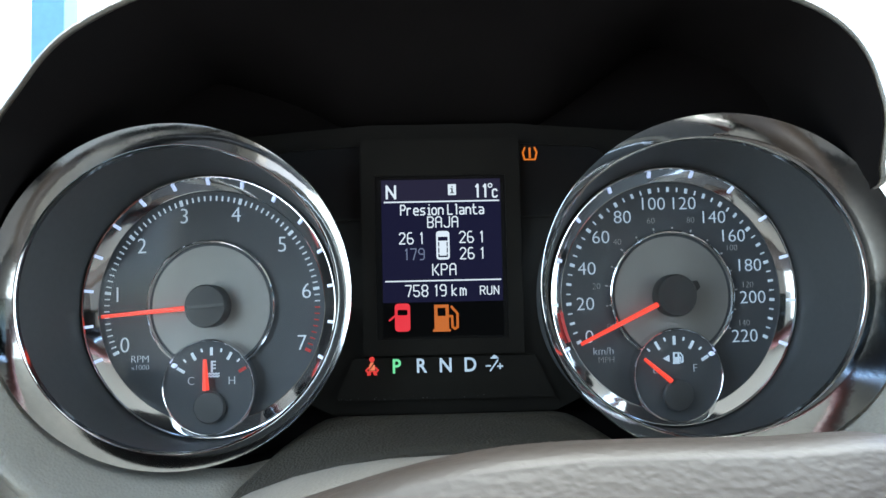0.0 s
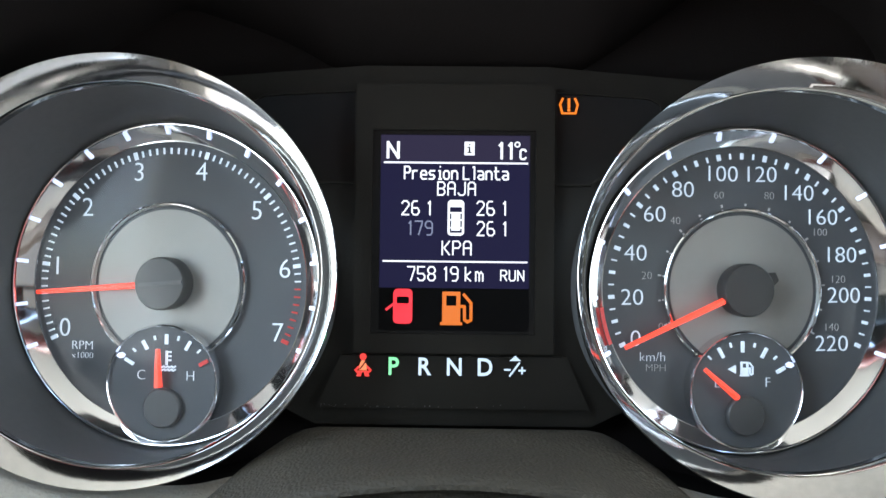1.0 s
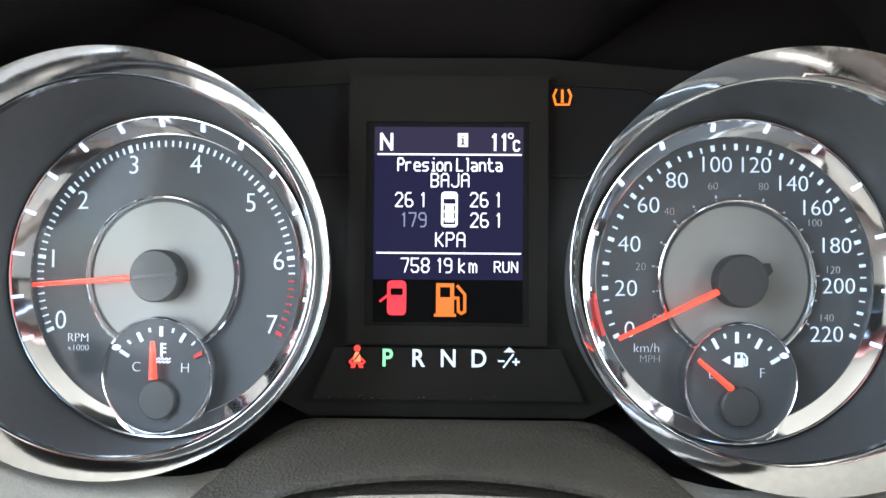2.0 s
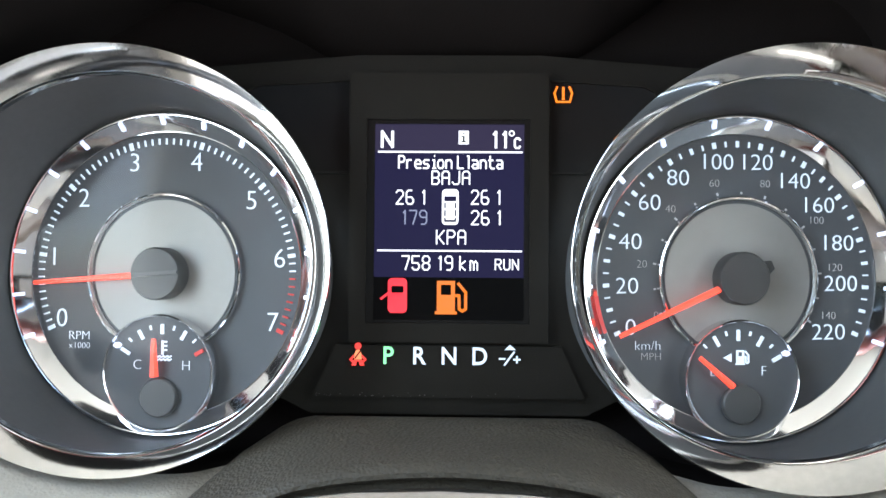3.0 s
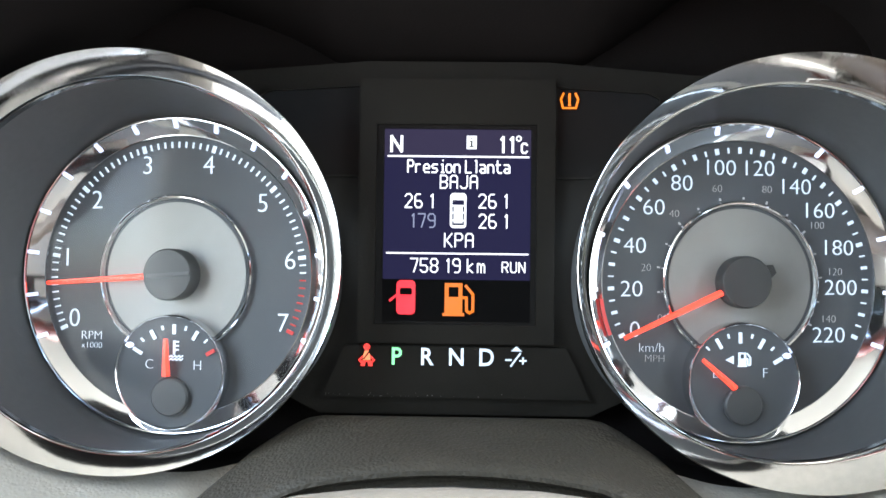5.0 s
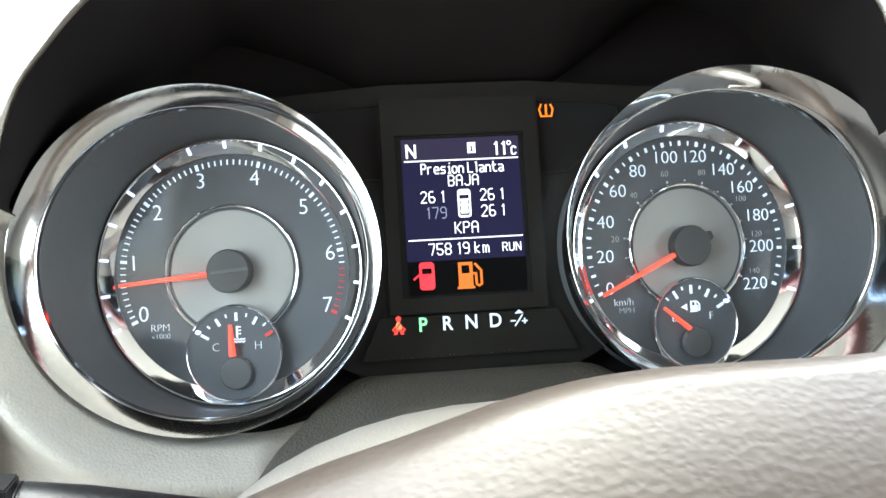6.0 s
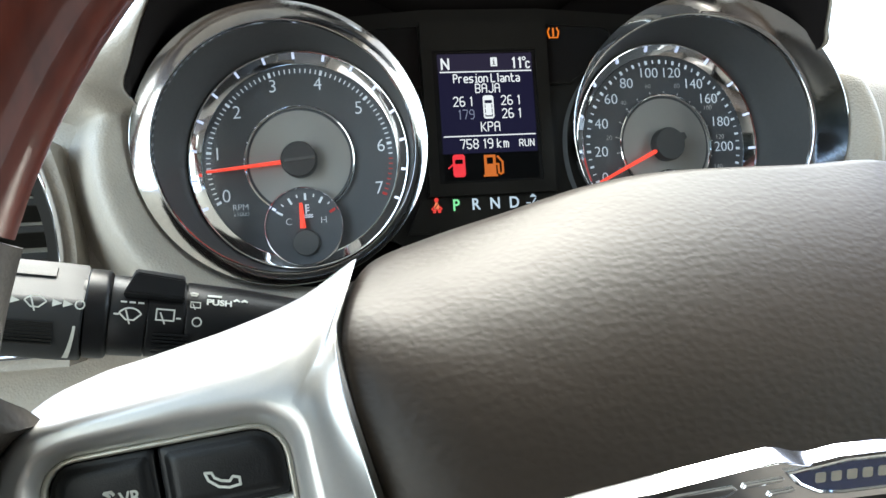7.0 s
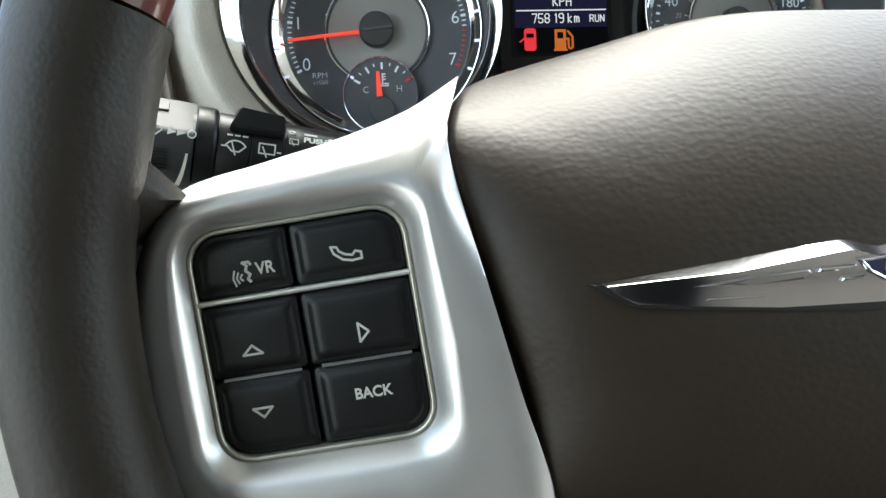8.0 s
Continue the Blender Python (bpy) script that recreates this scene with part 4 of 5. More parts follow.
# ---- steering wheel ----
WX, WY, WZ = 0.016, -0.200, 0.920
wheel = thing("steering_wheel", (WX, WY, WZ), "leather and wood steering wheel with silver spokes and buttons", "steering wheel")


def at_wheel(bm):
    bmesh.ops.translate(bm, verts=bm.verts, vec=(-WX, -WY, -WZ))
    return bm


def rim(a0, a1, thick=0.0145, R0=0.1760, n=40, flat=1.0, slim=0.0, hold=0.0):
    """A stretch of the rim; slim narrows it, past hold degrees from its ends, towards the outside."""
    rows = []
    for i in range(n + 1):
        deg = a0 + (a1 - a0) * i / n
        a = radians(deg)
        k = min(1.0, max(0.0, min(deg - a0, a1 - deg) - hold) / 10) if slim else 0.0
        k = k * k * (3 - 2 * k)
        r, R = thick - slim * k, R0 + 0.8 * slim * k
        c, s = math.cos(a), math.sin(a)
        rows.append([((R + r * math.cos(b)) * c, r * flat * math.sin(b), (R + r * math.cos(b)) * s) for b in [2 * math.pi * j / 28 for j in range(28)]])
    bm = loft(rows, cap_first=True, cap_last=True)
    bm.transform(Matrix.Rotation(radians(-2), 4, "X"))
    return bm


part("wood_grip", rim(18, 162, 0.0145), wood, wheel, "glossy dark red wood upper rim", True)
part("leather_grip", rim(162.4, 218, 0.0160, R0=0.1757, slim=0.0016, hold=8), rim_leather_mat, wheel, "dark grey-brown leather grip", True)
part("leather_grip", rim(-38, 17.6, 0.0153, slim=0.0028), rim_leather_mat, wheel, "dark grey-brown leather grip", True)
part("wood_grip", rim(218.4, 321.6, 0.0145), wood, wheel, "glossy dark red wood lower rim", True)


def smooth_closed(pts, n):
    """A closed curve of n points through the given ones."""
    m = len(pts)
    out = []
    for i in range(n):
        u = m * i / n
        k = int(u)
        t = u - k
        p = [Vector(pts[(k + j - 1) % m]) for j in range(4)]
        out.append(0.5 * ((2 * p[1]) + (p[2] - p[0]) * t + (2 * p[0] - 5 * p[1] + 4 * p[2] - p[3]) * t * t + (3 * p[1] - p[0] - 3 * p[2] + p[3]) * t ** 3))
    return out


# airbag cover: outline (x, depth, z), then skins towards the middle
right_half = [(WX, -0.152, 0.9815), (0.055, -0.152, 0.9815), (0.085, -0.153, 0.9808), (0.1035, -0.161, 0.9670), (0.1090, -0.178, 0.9500), (0.1090, -0.182, 0.9370), (0.1045, -0.186, 0.9150), (0.0965, -0.188, 0.8880), (0.090, -0.188, 0.860), (0.066, -0.184, 0.838), (0.040, -0.180, 0.828)]
left_half = [(-0.0080, -0.152, 0.9785), (-0.0330, -0.153, 0.9720), (-0.0520, -0.154, 0.9670), (-0.0690, -0.162, 0.9610), (-0.0768, -0.181, 0.9500), (-0.0772, -0.190, 0.9370), (-0.0718, -0.195, 0.9150), (-0.0640, -0.197, 0.8880), (-0.058, -0.197, 0.860), (-0.034, -0.184, 0.838), (-0.010, -0.180, 0.828)]
pad_line = right_half + [(WX, -0.180, 0.826)] + left_half[::-1]
pad_edge = smooth_closed(pad_line, 144)
pc = Vector((WX, 0, 0.910))


def pad_front(z):
    """Depth of the cover's face at height z: rolls back towards the crest and a little towards the bottom."""
    return -0.2085 + 0.0565 * max(0.0, (z - 0.893) / 0.0885) ** 2.2 + 4.5 * max(0.0, 0.893 - z) ** 2


skins = []
for back, fall in ((0.036, -0.022), (0.022, -0.004), (0.012, 0.0008), (0.005, 0.0008)):
    row = []
    for p in pad_edge:
        w = min(1, max(0, (p.z - 0.955) / 0.012))
        row.append((p.x, p.y + back, p.z + fall * w))
    skins.append(row)
for s in (1.0, 0.985, 0.96, 0.92, 0.87, 0.81, 0.74, 0.66, 0.57, 0.48, 0.38, 0.28, 0.18, 0.08):
    row = []
    for p in pad_edge:
        q = pc + (p - pc) * (s if s < 1 else 0.997)
        row.append((q.x, pad_front(q.z) + (p.y - pad_front(p.z)) * s ** 7, q.z))
    skins.append(row)
pad = part("airbag_cover", at_wheel(loft(skins, cap_last=True)), leather, wheel, "dark brown-grey grained airbag cover", True, 80)

# spoke: a skin from the button panel's edge out to its own outline
PC, PA = Vector((-0.1110, 0.9030)), radians(7)


def at_spoke(bm):
    """Leans the spoke towards the driver at its pad side, then places it in the wheel's frame."""
    for v in bm.verts:
        v.co.y -= 0.15 * (v.co.x - PC.x)
    return at_wheel(bm)


def panel_xy(p, q):
    return PC.x + p * math.cos(PA) - q * math.sin(PA), PC.y + p * math.sin(PA) + q * math.cos(PA)


def polar_of(points, angles, c):
    """Radius of a closed outline about c at each angle."""
    pol = sorted((math.atan2(z - c.y, x - c.x), math.hypot(x - c.x, z - c.y), y) for x, y, z in points)
    pol = [(pol[-1][0] - 2 * math.pi, *pol[-1][1:])] + pol + [(pol[0][0] + 2 * math.pi, *pol[0][1:])]
    out = []
    for a in angles:
        for (a0, r0, y0), (a1, r1, y1) in zip(pol, pol[1:]):
            if a0 <= a <= a1:
                t = (a - a0) / max(1e-9, a1 - a0)
                out.append((r0 + (r1 - r0) * t, y0 + (y1 - y0) * t))
                break
    return out


spoke_line = smooth_closed([(-0.0700, -0.158, 0.9640), (-0.0860, -0.163, 0.9545), (-0.1040, -0.165, 0.9478), (-0.1230, -0.167, 0.9425), (-0.1400, -0.170, 0.9372), (-0.1482, -0.175, 0.9255), (-0.1517, -0.178, 0.9090), (-0.1508, -0.180, 0.8914),
                            (-0.1472, -0.182, 0.8680), (-0.141, -0.182, 0.850), (-0.120, -0.180, 0.838), (-0.090, -0.180, 0.836), (-0.060, -0.182, 0.840), (-0.0594, -0.188, 0.8640), (-0.0662, -0.190, 0.8880), (-0.0734, -0.190, 0.9156), (-0.0784, -0.186, 0.9370), (-0.0786, -0.180, 0.9500)], 160)
angles = [-math.pi + 2 * math.pi * (i + 0.5) / 160 for i in range(160)]
outer = polar_of([tuple(p) for p in spoke_line], angles, PC)
corner = rect(-0.0252, 0.0240, -0.0264, 0.0262, 0.0075, 10)
dense = [(a[0] + (b[0] - a[0]) * k / 12, a[1] + (b[1] - a[1]) * k / 12) for a, b in zip(corner, corner[1:] + corner[:1]) for k in range(12)]
inner = polar_of([(panel_xy(p, q)[0], 0, panel_xy(p, q)[1]) for p, q in dense], angles, PC)


def spoke_face(z):
    return -0.1958 + 30 * max(0.0, z - 0.931) ** 2


def ease(f):
    return f * f * (3 - 2 * f)


def blend(x, pairs):
    """Soft steps between pairs of (x, value), x falling."""
    for (xa, va), (xb, vb) in zip(pairs, pairs[1:]):
        if x >= xb:
            f = min(1.0, max(0.0, (xa - x) / (xa - xb)))
            return va + (vb - va) * f * f * (3 - 2 * f)
    return pairs[-1][1]


skins = [[] for k in range(17)]
for a, (ro, yo), (ri, _) in zip(angles, outer, inner):
    span = ro - ri
    lip, roll = min(0.006, 0.35 * span), min(0.013, 0.5 * span)
    side = min(1.0, max(0.0, (-math.cos(a) - 0.55) / 0.25))
    lip, roll = lip * (1 - 0.18 * side), roll + (0.0046 - roll) * ease(side)
    steps = [(lip * f, "lip", f) for f in (0.0, 0.1, 0.35, 0.7, 1.0)]
    steps += [(lip + (span - lip - roll) * f, "face", f) for f in (0.25, 0.5, 0.75)]
    steps += [(span - roll * f, "roll", f) for f in (1.0, 0.75, 0.5, 0.3, 0.15, 0.05, 0.0)]
    column_pts = []
    for d, zone, f in steps:
        x, z = PC.x + (ri + d) * math.cos(a), PC.y + (ri + d) * math.sin(a)
        y = spoke_face(z)
        if zone == "lip":
            y = -0.1906 + (y + 0.1906) * blend(-f, ((0.0, 0.0), (-0.1, 0.16), (-0.35, 0.44), (-0.7, 0.84), (-1.0, 1.0)))
        elif zone == "roll":
            y = y + (yo - 0.004 - y) * (1 - 0.55 * ease(side)) * (1 - f) ** 2.2
        column_pts.append((x, y, z))
    x, y, z = column_pts[0]
    column_pts.insert(0, (x, y + 0.006, z))
    x, y, z = column_pts[-1]
    column_pts.append((x, y + 0.022, z))
    for k in range(17):
        skins[k].append(column_pts[k])
spoke_bm = loft(skins)


def thumb_rest():
    """Leather swelling inside the grip that runs down behind the spoke's edge."""
    rows = []
    for j in range(41):
        z = 0.992 - 0.145 * j / 40
        rim_x = WX - math.sqrt(0.178 ** 2 - (z - WZ) ** 2)
        edge_x = blend(z, ((0.992, -0.1540), (0.956, -0.1500), (0.9455, -0.1436), (0.9405, -0.1418), (0.9345, -0.1366), (0.929, -0.1400), (0.923, -0.1505), (0.90, -0.1530), (0.847, -0.1490)))
        edge_y = blend(z, ((0.992, -0.203), (0.945, -0.202), (0.9345, -0.187), (0.928, -0.174), (0.90, -0.1710), (0.847, -0.1715)))
        row = []
        for i in range(11):
            u = i / 10
            row.append((rim_x + (edge_x - rim_x) * u, -0.2105 + (edge_y + 0.2105) * u ** 2.5, z))
        back = [(max(rim_x, x - 0.002 - 0.38 * (max(-0.182, y + 0.006) - y)), max(-0.182, y + 0.006), z) for x, y, z in row[::-1]]
        rows.append(row + back)
    return loft(rows, cap_first=True, cap_last=True)


part("thumb_rest", at_wheel(thumb_rest()), rim_leather_mat, wheel, "dark leather thumb rest beside the spoke", True, 60)
twin_rest = thumb_rest()
for v in twin_rest.verts:
    v.co.x = 2 * WX - v.co.x
part("thumb_rest", at_wheel(twin_rest), rim_leather_mat, wheel, "dark leather thumb rest beside the spoke", True, 60)
spoke = part("spoke", at_spoke(spoke_bm), silver_paint, wheel, "satin silver spoke trim", True, 70)
right_spoke = spoke.copy()
scene.collection.objects.link(right_spoke)
right_spoke.scale = (-1, 1, 1)


def mirror_copy(ob):
    twin = ob.copy()
    scene.collection.objects.link(twin)
    twin.parent = right_spoke


def panel_piece(name, outline, y0, y1, material, label="", bevel=0.0):
    bm = slab([panel_xy(p, q) for p, q in outline], y0, y1)
    if bevel:
        top = [e for e in bm.edges if all(abs(v.co.y - y0) < 1e-6 for v in e.verts)]
        bmesh.ops.bevel(bm, geom=top, offset=bevel, segments=4, profile=0.5, affect="EDGES")
    ob = part(name, at_spoke(bm), material, spoke, label, bevel > 0, 50)
    mirror_copy(ob)
    return ob


FY = -0.1912
panel_piece("button_well", rect(-0.0252, 0.0240, -0.0264, 0.0262, 0.0075), -0.1850, -0.1830, seam_black)
def panel_line(k, y):
    return [(panel_xy(p, q)[0], y, panel_xy(p, q)[1]) for p, q in rect(-0.0254 + k, 0.0242 - k, -0.0266 + k, 0.0264 - k, 0.0076 - k)]


part("button_frame", at_spoke(loft([panel_line(k, y) for k, y in ((0.0, -0.1840), (0.0, FY + 0.0004), (0.0002, FY - 0.0001), (0.0006, FY - 0.0003), (0.0010, FY - 0.0001), (0.0012, FY + 0.0004), (0.0012, -0.1840))])), dull_trim, spoke, "thin dull silver frame", True, 80)
bar_rows = []
for q, y in ((0.0096, 0.0070), (0.0096, 0.0003), (0.0099, -0.0003), (0.01025, -0.0005), (0.0106, -0.0003), (0.0109, 0.0003), (0.0109, 0.0070)):
    bar_rows.append([(panel_xy(p, q)[0], FY + y, panel_xy(p, q)[1]) for p in (-0.0244, -0.012, 0.0, 0.012, 0.0232)])
mirror_copy(part("chrome_bar", at_spoke(loft(bar_rows, close=False)), bright_trim, spoke, "bright bar", True, 80))
def lens_round(p0, p1, q0, q1, corners, r=0.006):
    """A rectangle with chosen corners rounded: br, tr, tl, bl."""
    out = []
    for cx, cz, sx_, sz_, a0, on in ((p1, q0, -1, 1, -90, corners[0]), (p1, q1, -1, -1, 0, corners[1]), (p0, q1, 1, -1, 90, corners[2]), (p0, q0, 1, 1, 180, corners[3])):
        rr = max(0.0002, r if on else 0.0012)
        for i in range(6):
            a = radians(a0 + 18 * i)
            out.append((cx + sx_ * rr + rr * math.cos(a), cz + sz_ * rr + rr * math.sin(a)))
    return out


def button(p0, p1, q0, q1, corners, label, dip=0.0):
    """A push button: a low lip all round and a raised pillow with soft edges."""
    rows = []
    for k, y in ((0.0, 0.0072), (0.0, 0.0016), (0.0003, 0.0012), (0.0010, 0.0012), (0.0014, 0.0010), (0.0020, 0.0004), (0.0027, 0.0001), (0.0036, 0.0)):
        line = lens_round(p0 + k, p1 - k, q0 + k, q1 - k, corners, 0.0062 - k)
        rows.append([(panel_xy(p, q)[0], FY + y + dip, panel_xy(p, q)[1]) for p, q in line])
    mirror_copy(part("button", at_spoke(loft(rows, cap_last=True)), button_black, spoke, label, True, 50))


button(-0.0240, -0.0024, 0.0112, 0.0250, (0, 0, 1, 0), "black voice button")
button(-0.0017, 0.0228, 0.0112, 0.0250, (0, 1, 0, 0), "black telephone button")
button(-0.0240, -0.0024, -0.0073, 0.0092, (0, 0, 0, 0), "black arrow button")
button(-0.0017, 0.0228, -0.0073, 0.0092, (0, 0, 0, 0), "black arrow button")
button(-0.0240, -0.0024, -0.0252, -0.0078, (0, 0, 0, 1), "black arrow button")
button(-0.0017, 0.0228, -0.0252, -0.0078, (1, 0, 0, 0), "black back button")
for p0, p1 in ((-0.0218, -0.0040), (0.0005, 0.0208)):
    panel_piece("button_seam", rect(p0, p1, -0.0079, -0.0072), FY + 0.0006, -0.1840, silver_dim, "thin grey line")


def on_panel(name, bm):
    bm.transform(Matrix.Translation((PC.x, 0, PC.y)) @ Matrix.Rotation(-PA, 4, "Y"))
    part(name, at_spoke(bm), print_white, spoke)
IY0, IY1 = FY - 0.0002, FY + 0.0002
on_panel("symbol", lettering("VR", 0.0038, -0.0081, 0.0163, IY0, bold=0.00008, stretch=0.9))
on_panel("symbol", lettering("BACK", 0.0034, 0.0108, -0.0150, IY0, bold=0.00008, stretch=0.95))


def outline_symbol(points, width=0.0005):
    on_panel("symbol", stroke(points + points[:1], width, IY0, IY1))


outline_symbol([(-0.0163, -0.0024), (-0.0119, -0.0024), (-0.0141, -0.0004)])
outline_symbol([(-0.0163, -0.0147), (-0.0119, -0.0147), (-0.0141, -0.0168)])
outline_symbol([(0.0099, 0.0008), (0.0099, -0.0034), (0.0121, -0.0013)])
ph = stroke([(0.0069, 0.0184), (0.0074, 0.0168), (0.0092, 0.0153), (0.0112, 0.0148), (0.0134, 0.0150)], 0.0005, IY0, IY1)
merge(ph, stroke([(0.0069, 0.0184), (0.0082, 0.0182), (0.0086, 0.0172), (0.0098, 0.0164), (0.0114, 0.0160), (0.0122, 0.0168), (0.0134, 0.0164), (0.0134, 0.0150)], 0.0005, IY0, IY1))
on_panel("symbol", ph)
vr = stroke([(-0.0130, 0.0182), (-0.0121, 0.0174), (-0.0125, 0.0163), (-0.0116, 0.0154), (-0.0122, 0.0144), (-0.0117, 0.0138)], 0.0006, IY0, IY1)
merge(vr, stroke([(-0.0127, 0.0182), (-0.0116, 0.0182), (-0.0112, 0.0176)], 0.0006, IY0, IY1))
for k in range(3):
    merge(vr, stroke([(-0.0134 - 0.0008 * k, 0.0156 + 0.0005 * k), (-0.0139 - 0.0008 * k, 0.0149), (-0.0134 - 0.0008 * k, 0.0142 - 0.0005 * k)], 0.0004, IY0, IY1))
on_panel("symbol", vr)

# winged emblem on the cover: plain shapes, no lettering
EY, EX = -0.2096, 0.0250
lower = [(-0.0505, 0.9128), (-0.0476, 0.9104), (-0.0426, 0.9078), (-0.0300, 0.9066), (-0.0100, 0.9052), (0.0100, 0.9042), (0.0150, 0.9046), (0.0195, 0.9080)]
upper = [(0.0200, 0.9186), (0.0137, 0.9177), (0.0105, 0.9182), (0.0070, 0.9193), (0.0040, 0.9195), (-0.0033, 0.9186), (-0.0212, 0.9161)]


def both_wings(left_low, left_up):
    """A closed outline from one wing's lower and upper lines, mirrored about the emblem's middle."""
    return left_low + [(2 * EX - x, z) for x, z in left_low[::-1]] + [(2 * EX - x, z) for x, z in left_up[::-1]] + left_up


def at_emblem(bm):
    """Tips the emblem's pieces back at their lower edge, with the cover's slope."""
    for v in bm.verts:
        v.co.y += 0.22 * (0.9165 - v.co.z)
        v.co.z -= 0.0005
    return at_wheel(bm)


def drawn_in(points, k):
    """A closed outline moved inwards by k."""
    out, n = [], len(points)
    for i in range(n):
        a, b, c = (Vector(points[(i + j) % n]) for j in (-1, 0, 1))
        u, w = (b - a).normalized(), (c - b).normalized()
        m = Vector((-u.y - w.y, u.x + w.x)).normalized()
        out.append(tuple(b + m * k / max(0.55, m.dot(Vector((-u.y, u.x))))))
    return out


full = both_wings(lower, upper)
near, far = drawn_in(full, 0.0004), drawn_in(full, 0.0021)
face_line = [near[i] if i < 2 * len(lower) else far[i] for i in range(len(full))]
plate = loft([[(x, EY + 0.0060, z) for x, z in full],
              [(x, EY + (0.0010 if i < 2 * len(lower) else 0.0036), z) for i, (x, z) in enumerate(full)],
              [(x, EY - 0.0012, z) for x, z in face_line]], cap_last=True)
bmesh.ops.bevel(plate, geom=[e for e in plate.edges if all(abs(v.co.y - EY + 0.0012) < 1e-6 for v in e.verts)], offset=0.00025, segments=2, affect="EDGES")
part("emblem", at_emblem(plate), chrome, pad, "chrome winged emblem", True, 20)
# flat black slab in place of the shaded groove below the emblem
pocket = drawn_in(full, -0.0006)
part("emblem_groove_shade", at_wheel(slab([(x, min(z - 0.0002, 0.9120)) for x, z in pocket], EY + 0.0012, EY + 0.0060)), seam_black, pad, "black slab painting the shade of the groove under the emblem")


def raised(name, points, top, material, soft):
    """A piece that stands proud of the emblem's face, with rounded upper edges."""
    bm = slab(points, EY - top, EY)
    bmesh.ops.bevel(bm, geom=[e for e in bm.edges if all(abs(v.co.y - EY + top) < 1e-6 for v in e.verts)], offset=soft, segments=3, profile=0.5, affect="EDGES")
    part(name, at_emblem(bm), material, pad)


for s in (-1, 1):
    def flip(points):
        return points if s < 0 else [(2 * EX - x, z) for x, z in points]
    raised("feather", flip([(-0.0305, 0.9112), (-0.0180, 0.9110), (-0.0060, 0.9116), (-0.0038, 0.9128), (-0.0050, 0.9138), (-0.0160, 0.9128)]), 0.0019, chrome, 0.0006)
    raised("feather", flip([(-0.0030, 0.9130), (0.0052, 0.9134), (0.0058, 0.9142), (-0.0026, 0.9138)]), 0.0020, chrome, 0.0003)
    raised("feather", flip([(0.0026, 0.9108), (0.0078, 0.9111), (0.0082, 0.9118), (0.0030, 0.9115)]), 0.0020, chrome, 0.0003)
    raised("feather", flip([(-0.0275, 0.9080), (-0.0143, 0.9081), (-0.0140, 0.9085), (-0.0270, 0.9084)]), 0.0015, chrome, 0.0001)
badge = [(0.0060, 0.9153), (0.0088, 0.9124), (0.0128, 0.9104), (0.0180, 0.9098), (2 * EX - 0.0180, 0.9098), (2 * EX - 0.0128, 0.9104), (2 * EX - 0.0088, 0.9124), (2 * EX - 0.0060, 0.9153), (2 * EX - 0.0190, 0.9170), (0.0190, 0.9170)]
part("emblem_badge", at_emblem(slab(drawn_in(badge, 0.0005), EY - 0.0021, EY)), badge_blue, pad, "dark blue centre badge")
inner_badge = drawn_in(badge, 0.0007)
part("badge_rim", at_emblem(loft([[(x, EY + y, z) for x, z in line] for line, y in ((badge, 0.0), (badge, -0.0022), (drawn_in(badge, 0.0003), -0.0025), (inner_badge, -0.0022), (inner_badge, 0.0))])), chrome, pad, "", True, 40)
for k in range(8):
    x = EX - 0.0128 + 0.00345 * k
    part("emblem_mark", at_emblem(slab(rect(x, x + 0.0022, 0.9126, 0.9147, 0.0004, 3), EY - 0.0023, EY - 0.0020)), dull_trim, pad)

# ---- air vent ----
vent = thing("air_vent", (-0.210, -0.020, 0.985), "dash air vent with chrome edge and dark slats", "air vent")


def vent_line(k):
    """The vent's outline, drawn in by k: bowed towards the dials, pointed at the upper corner."""
    right = [(0.0300 + 0.0055 * math.sin(math.pi * t) - 0.004 * t ** 3 - k, -0.0505 + 0.0825 * t + k * (1 - 2 * t)) for t in [i / 14 for i in range(15)]]
    return right + [(-0.050 + k, 0.040 - k), (-0.050 + k, -0.0505 + k)]


part("vent_frame", frame_slab(vent_line(-0.003), vent_line(0.001), -0.008, 0.030), dash_skin, vent)
trim_rows = [[(x, y, z) for x, z in vent_line(k)] for k, y in ((0.0006, 0.0), (0.0008, -0.0095), (0.0013, -0.0117), (0.0021, -0.0124), (0.0029, -0.0117), (0.0034, -0.0095), (0.0036, 0.0))]
part("chrome_trim", loft(trim_rows), chrome, vent, "chrome trim edge", True, 75)
part("inner_edge", frame_slab(vent_line(0.0032), vent_line(0.0070), -0.0095, 0.020), black_plastic, vent)
part("vent_back", slab(vent_line(0.0020), 0.022, 0.026), seam_black, vent)
for k in range(8):
    bm = box(-0.046, 0.0275, -0.006, 0.012, -0.0016, 0.0016, 0.0008)
    bm.transform(Matrix.Translation((0, 0, -0.0435 + 0.0105 * k)) @ Matrix.Rotation(radians(-16), 4, "X"))
    part("slat", bm, black_plastic, vent)

# ---- cabin that closes the place ----
def setting(name, bm, material, label="", category=""):
    ob = part(name, bm, material, None, label, False)
    return tagged(ob, label, category or name.split("_")[0], kind="structure")


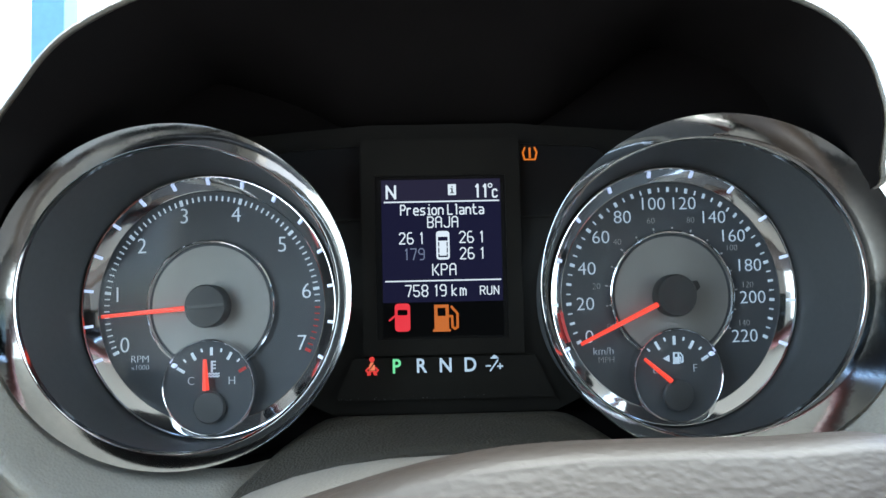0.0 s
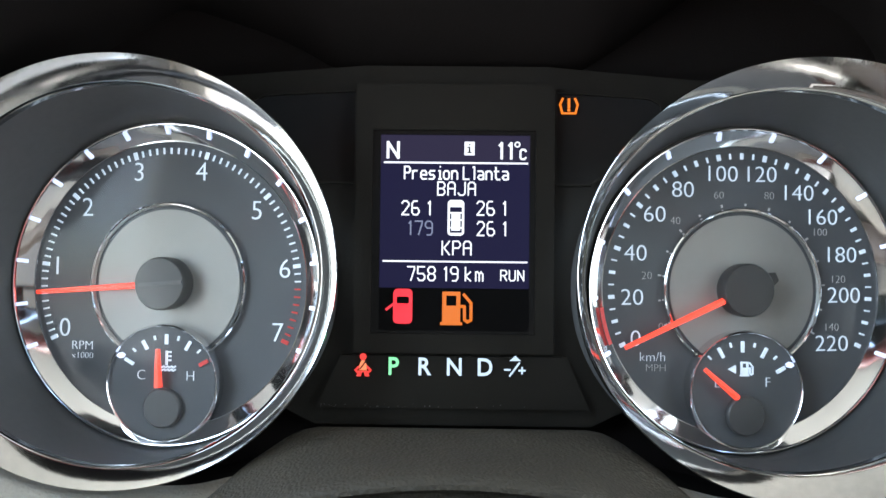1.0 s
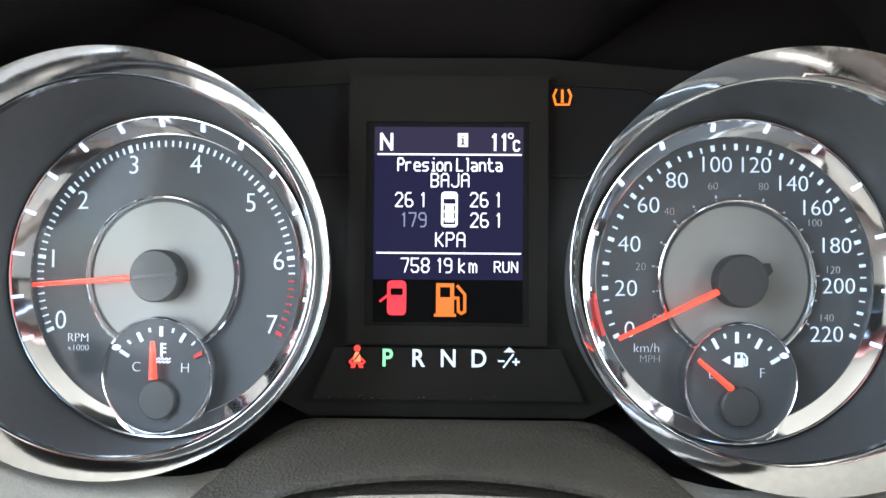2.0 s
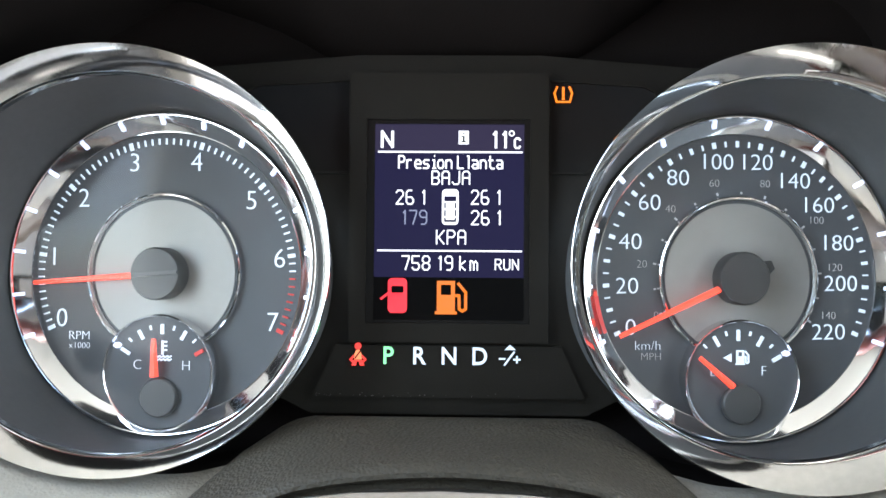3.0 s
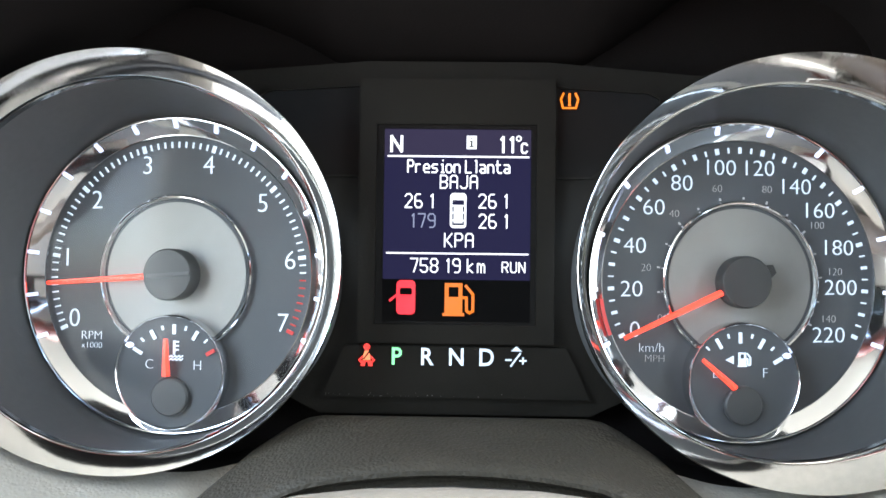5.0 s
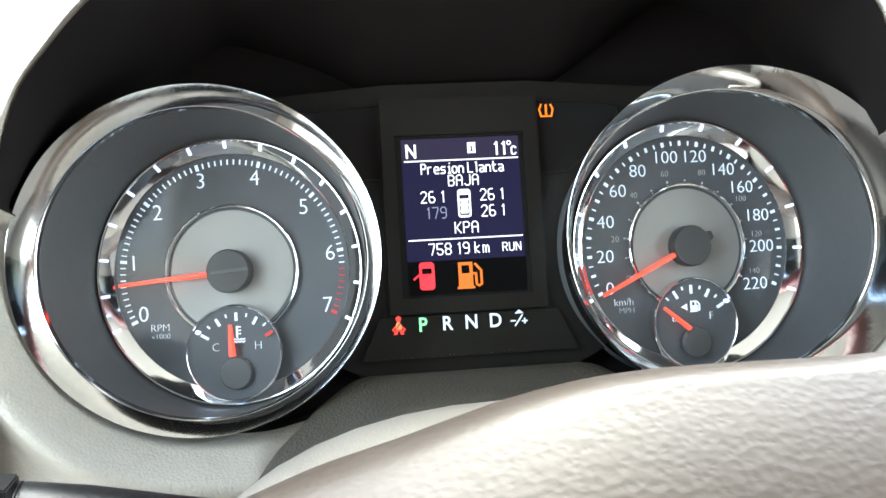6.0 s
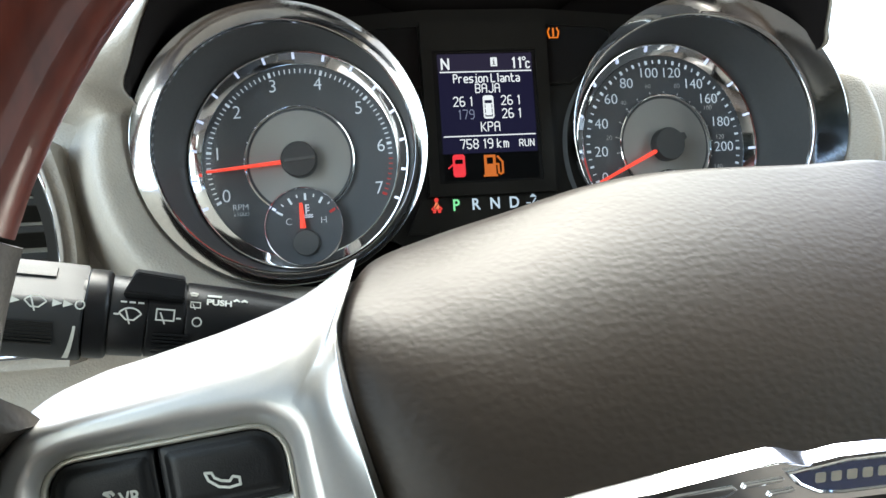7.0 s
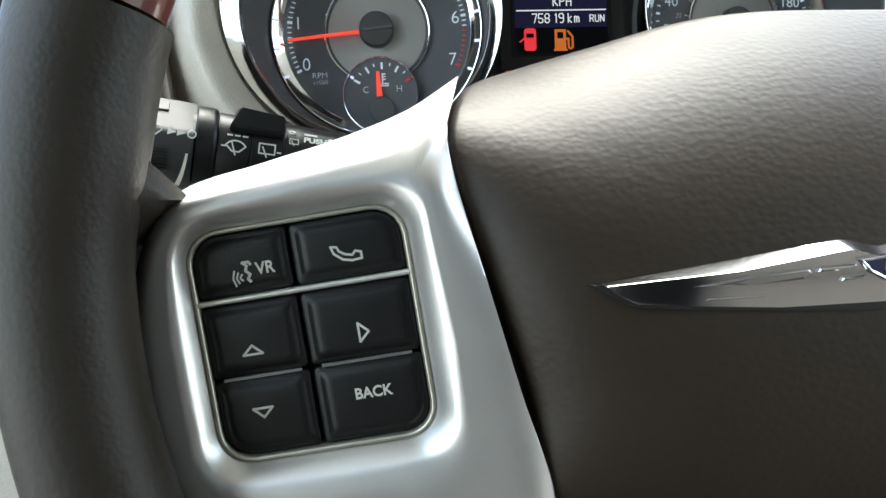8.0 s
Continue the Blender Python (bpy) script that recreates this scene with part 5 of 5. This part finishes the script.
setting("ceiling", box(-0.60, 1.15, -2.6, -0.12, 1.62, 1.66), headliner, "pale cloth headliner of the cabin roof", "roof")
setting("floor", box(-0.60, 1.15, -2.6, 0.9, 0.20, 0.25), carpet, "dark carpet of the cabin floor", "floor")
setting("wall_west", box(-0.64, -0.58, -2.6, -0.95, 0.25, 1.02), door_trim, "beige lower rear side panel", "wall")
setting("sill", box(-0.64, -0.58, -0.95, -0.08, 0.25, 0.42), door_trim, "door sill of the open driver doorway", "sill")
setting("pillar", box(-0.64, -0.58, -0.08, 0.8, 0.25, 1.02), door_trim, "beige kick panel ahead of the driver doorway", "pillar")
setting("wall_east", box(1.13, 1.19, -2.6, -0.95, 0.25, 1.02), door_trim, "beige lower rear side panel", "wall")
setting("sill", box(1.13, 1.19, -0.95, -0.08, 0.25, 0.42), door_trim, "door sill of the passenger doorway, left open for an added lamp", "sill")
setting("pillar", box(1.13, 1.19, -0.08, 0.8, 0.25, 1.02), door_trim, "beige kick panel ahead of the passenger doorway", "pillar")
for x in (-0.61, 1.16):
    setting("window_1" if x < 0 else "window_2", box(x - 0.002, x + 0.002, -2.55, -0.95, 1.02, 1.60), tinted_glass, "dark tinted rear side glass", "window")
setting("wall_south", box(-0.60, 1.15, -2.66, -2.6, 0.25, 1.05), door_trim, "beige lower trim of the tailgate", "wall")
setting("window_3", box(-0.55, 1.10, -2.632, -2.628, 1.05, 1.60), tinted_glass, "dark tinted tailgate glass", "window")
for x in (-0.61, 1.16):
    setting("pillar", box(x - 0.03, x + 0.03, -2.64, -2.48, 1.02, 1.64), headliner, "rear corner pillar of the cabin", "pillar")
setting("wall_north", box(-0.60, 1.15, 0.72, 0.78, 0.25, 1.05), dash_dark, "firewall under the windscreen", "wall")
for x in (-0.61, 1.16):
    setting("pillar", box(x - 0.03, x + 0.03, -0.95, -0.80, 1.0, 1.64), headliner, "door pillar of the cabin", "pillar")
setting("ground", box(-60, 60, -60, 60, -0.05, 0.0), asphalt, "grey yard ground outside the car", "ground")


def column_outside(x, y):
    c = thing("steel_column", (x, y, 0), "pale blue painted steel column standing in the yard", "column")
    part("shaft", box(-0.10, 0.10, -0.10, 0.10, 0.02, 5.5, 0.01), blue_paint, c)
    part("base_plate", box(-0.20, 0.20, -0.20, 0.20, 0.0, 0.025, 0.004), blue_paint, c)
    for sx_, sy_ in ((-1, -1), (-1, 1), (1, -1), (1, 1)):
        part("bolt", slab(ring_points(0.018, 6), -0.02, 0.0), blue_paint, c).matrix_basis = pose(0.15 * sx_, 0.15 * sy_, 0.025, -90)


column_outside(-2.25, 4.65)


def seat(x):
    s = thing("front_seat", (x, -0.75, 0.13), "brown-grey cloth front seat", "seat", "front seats")
    part("cushion", box(-0.25, 0.25, -0.25, 0.27, 0.12, 0.32, 0.05), cloth, s, "", True)
    bm = box(-0.25, 0.25, -0.07, 0.07, 0.0, 0.62, 0.05)
    bm.transform(Matrix.Translation((0, -0.26, 0.30)) @ Matrix.Rotation(radians(18), 4, "X"))
    part("backrest", bm, cloth, s, "", True)
    bm = box(-0.13, 0.13, -0.05, 0.05, 0.0, 0.18, 0.04)
    bm.transform(Matrix.Translation((0, -0.47, 0.93)))
    part("headrest", bm, cloth, s, "", True)


seat(0.0)
seat(0.62)
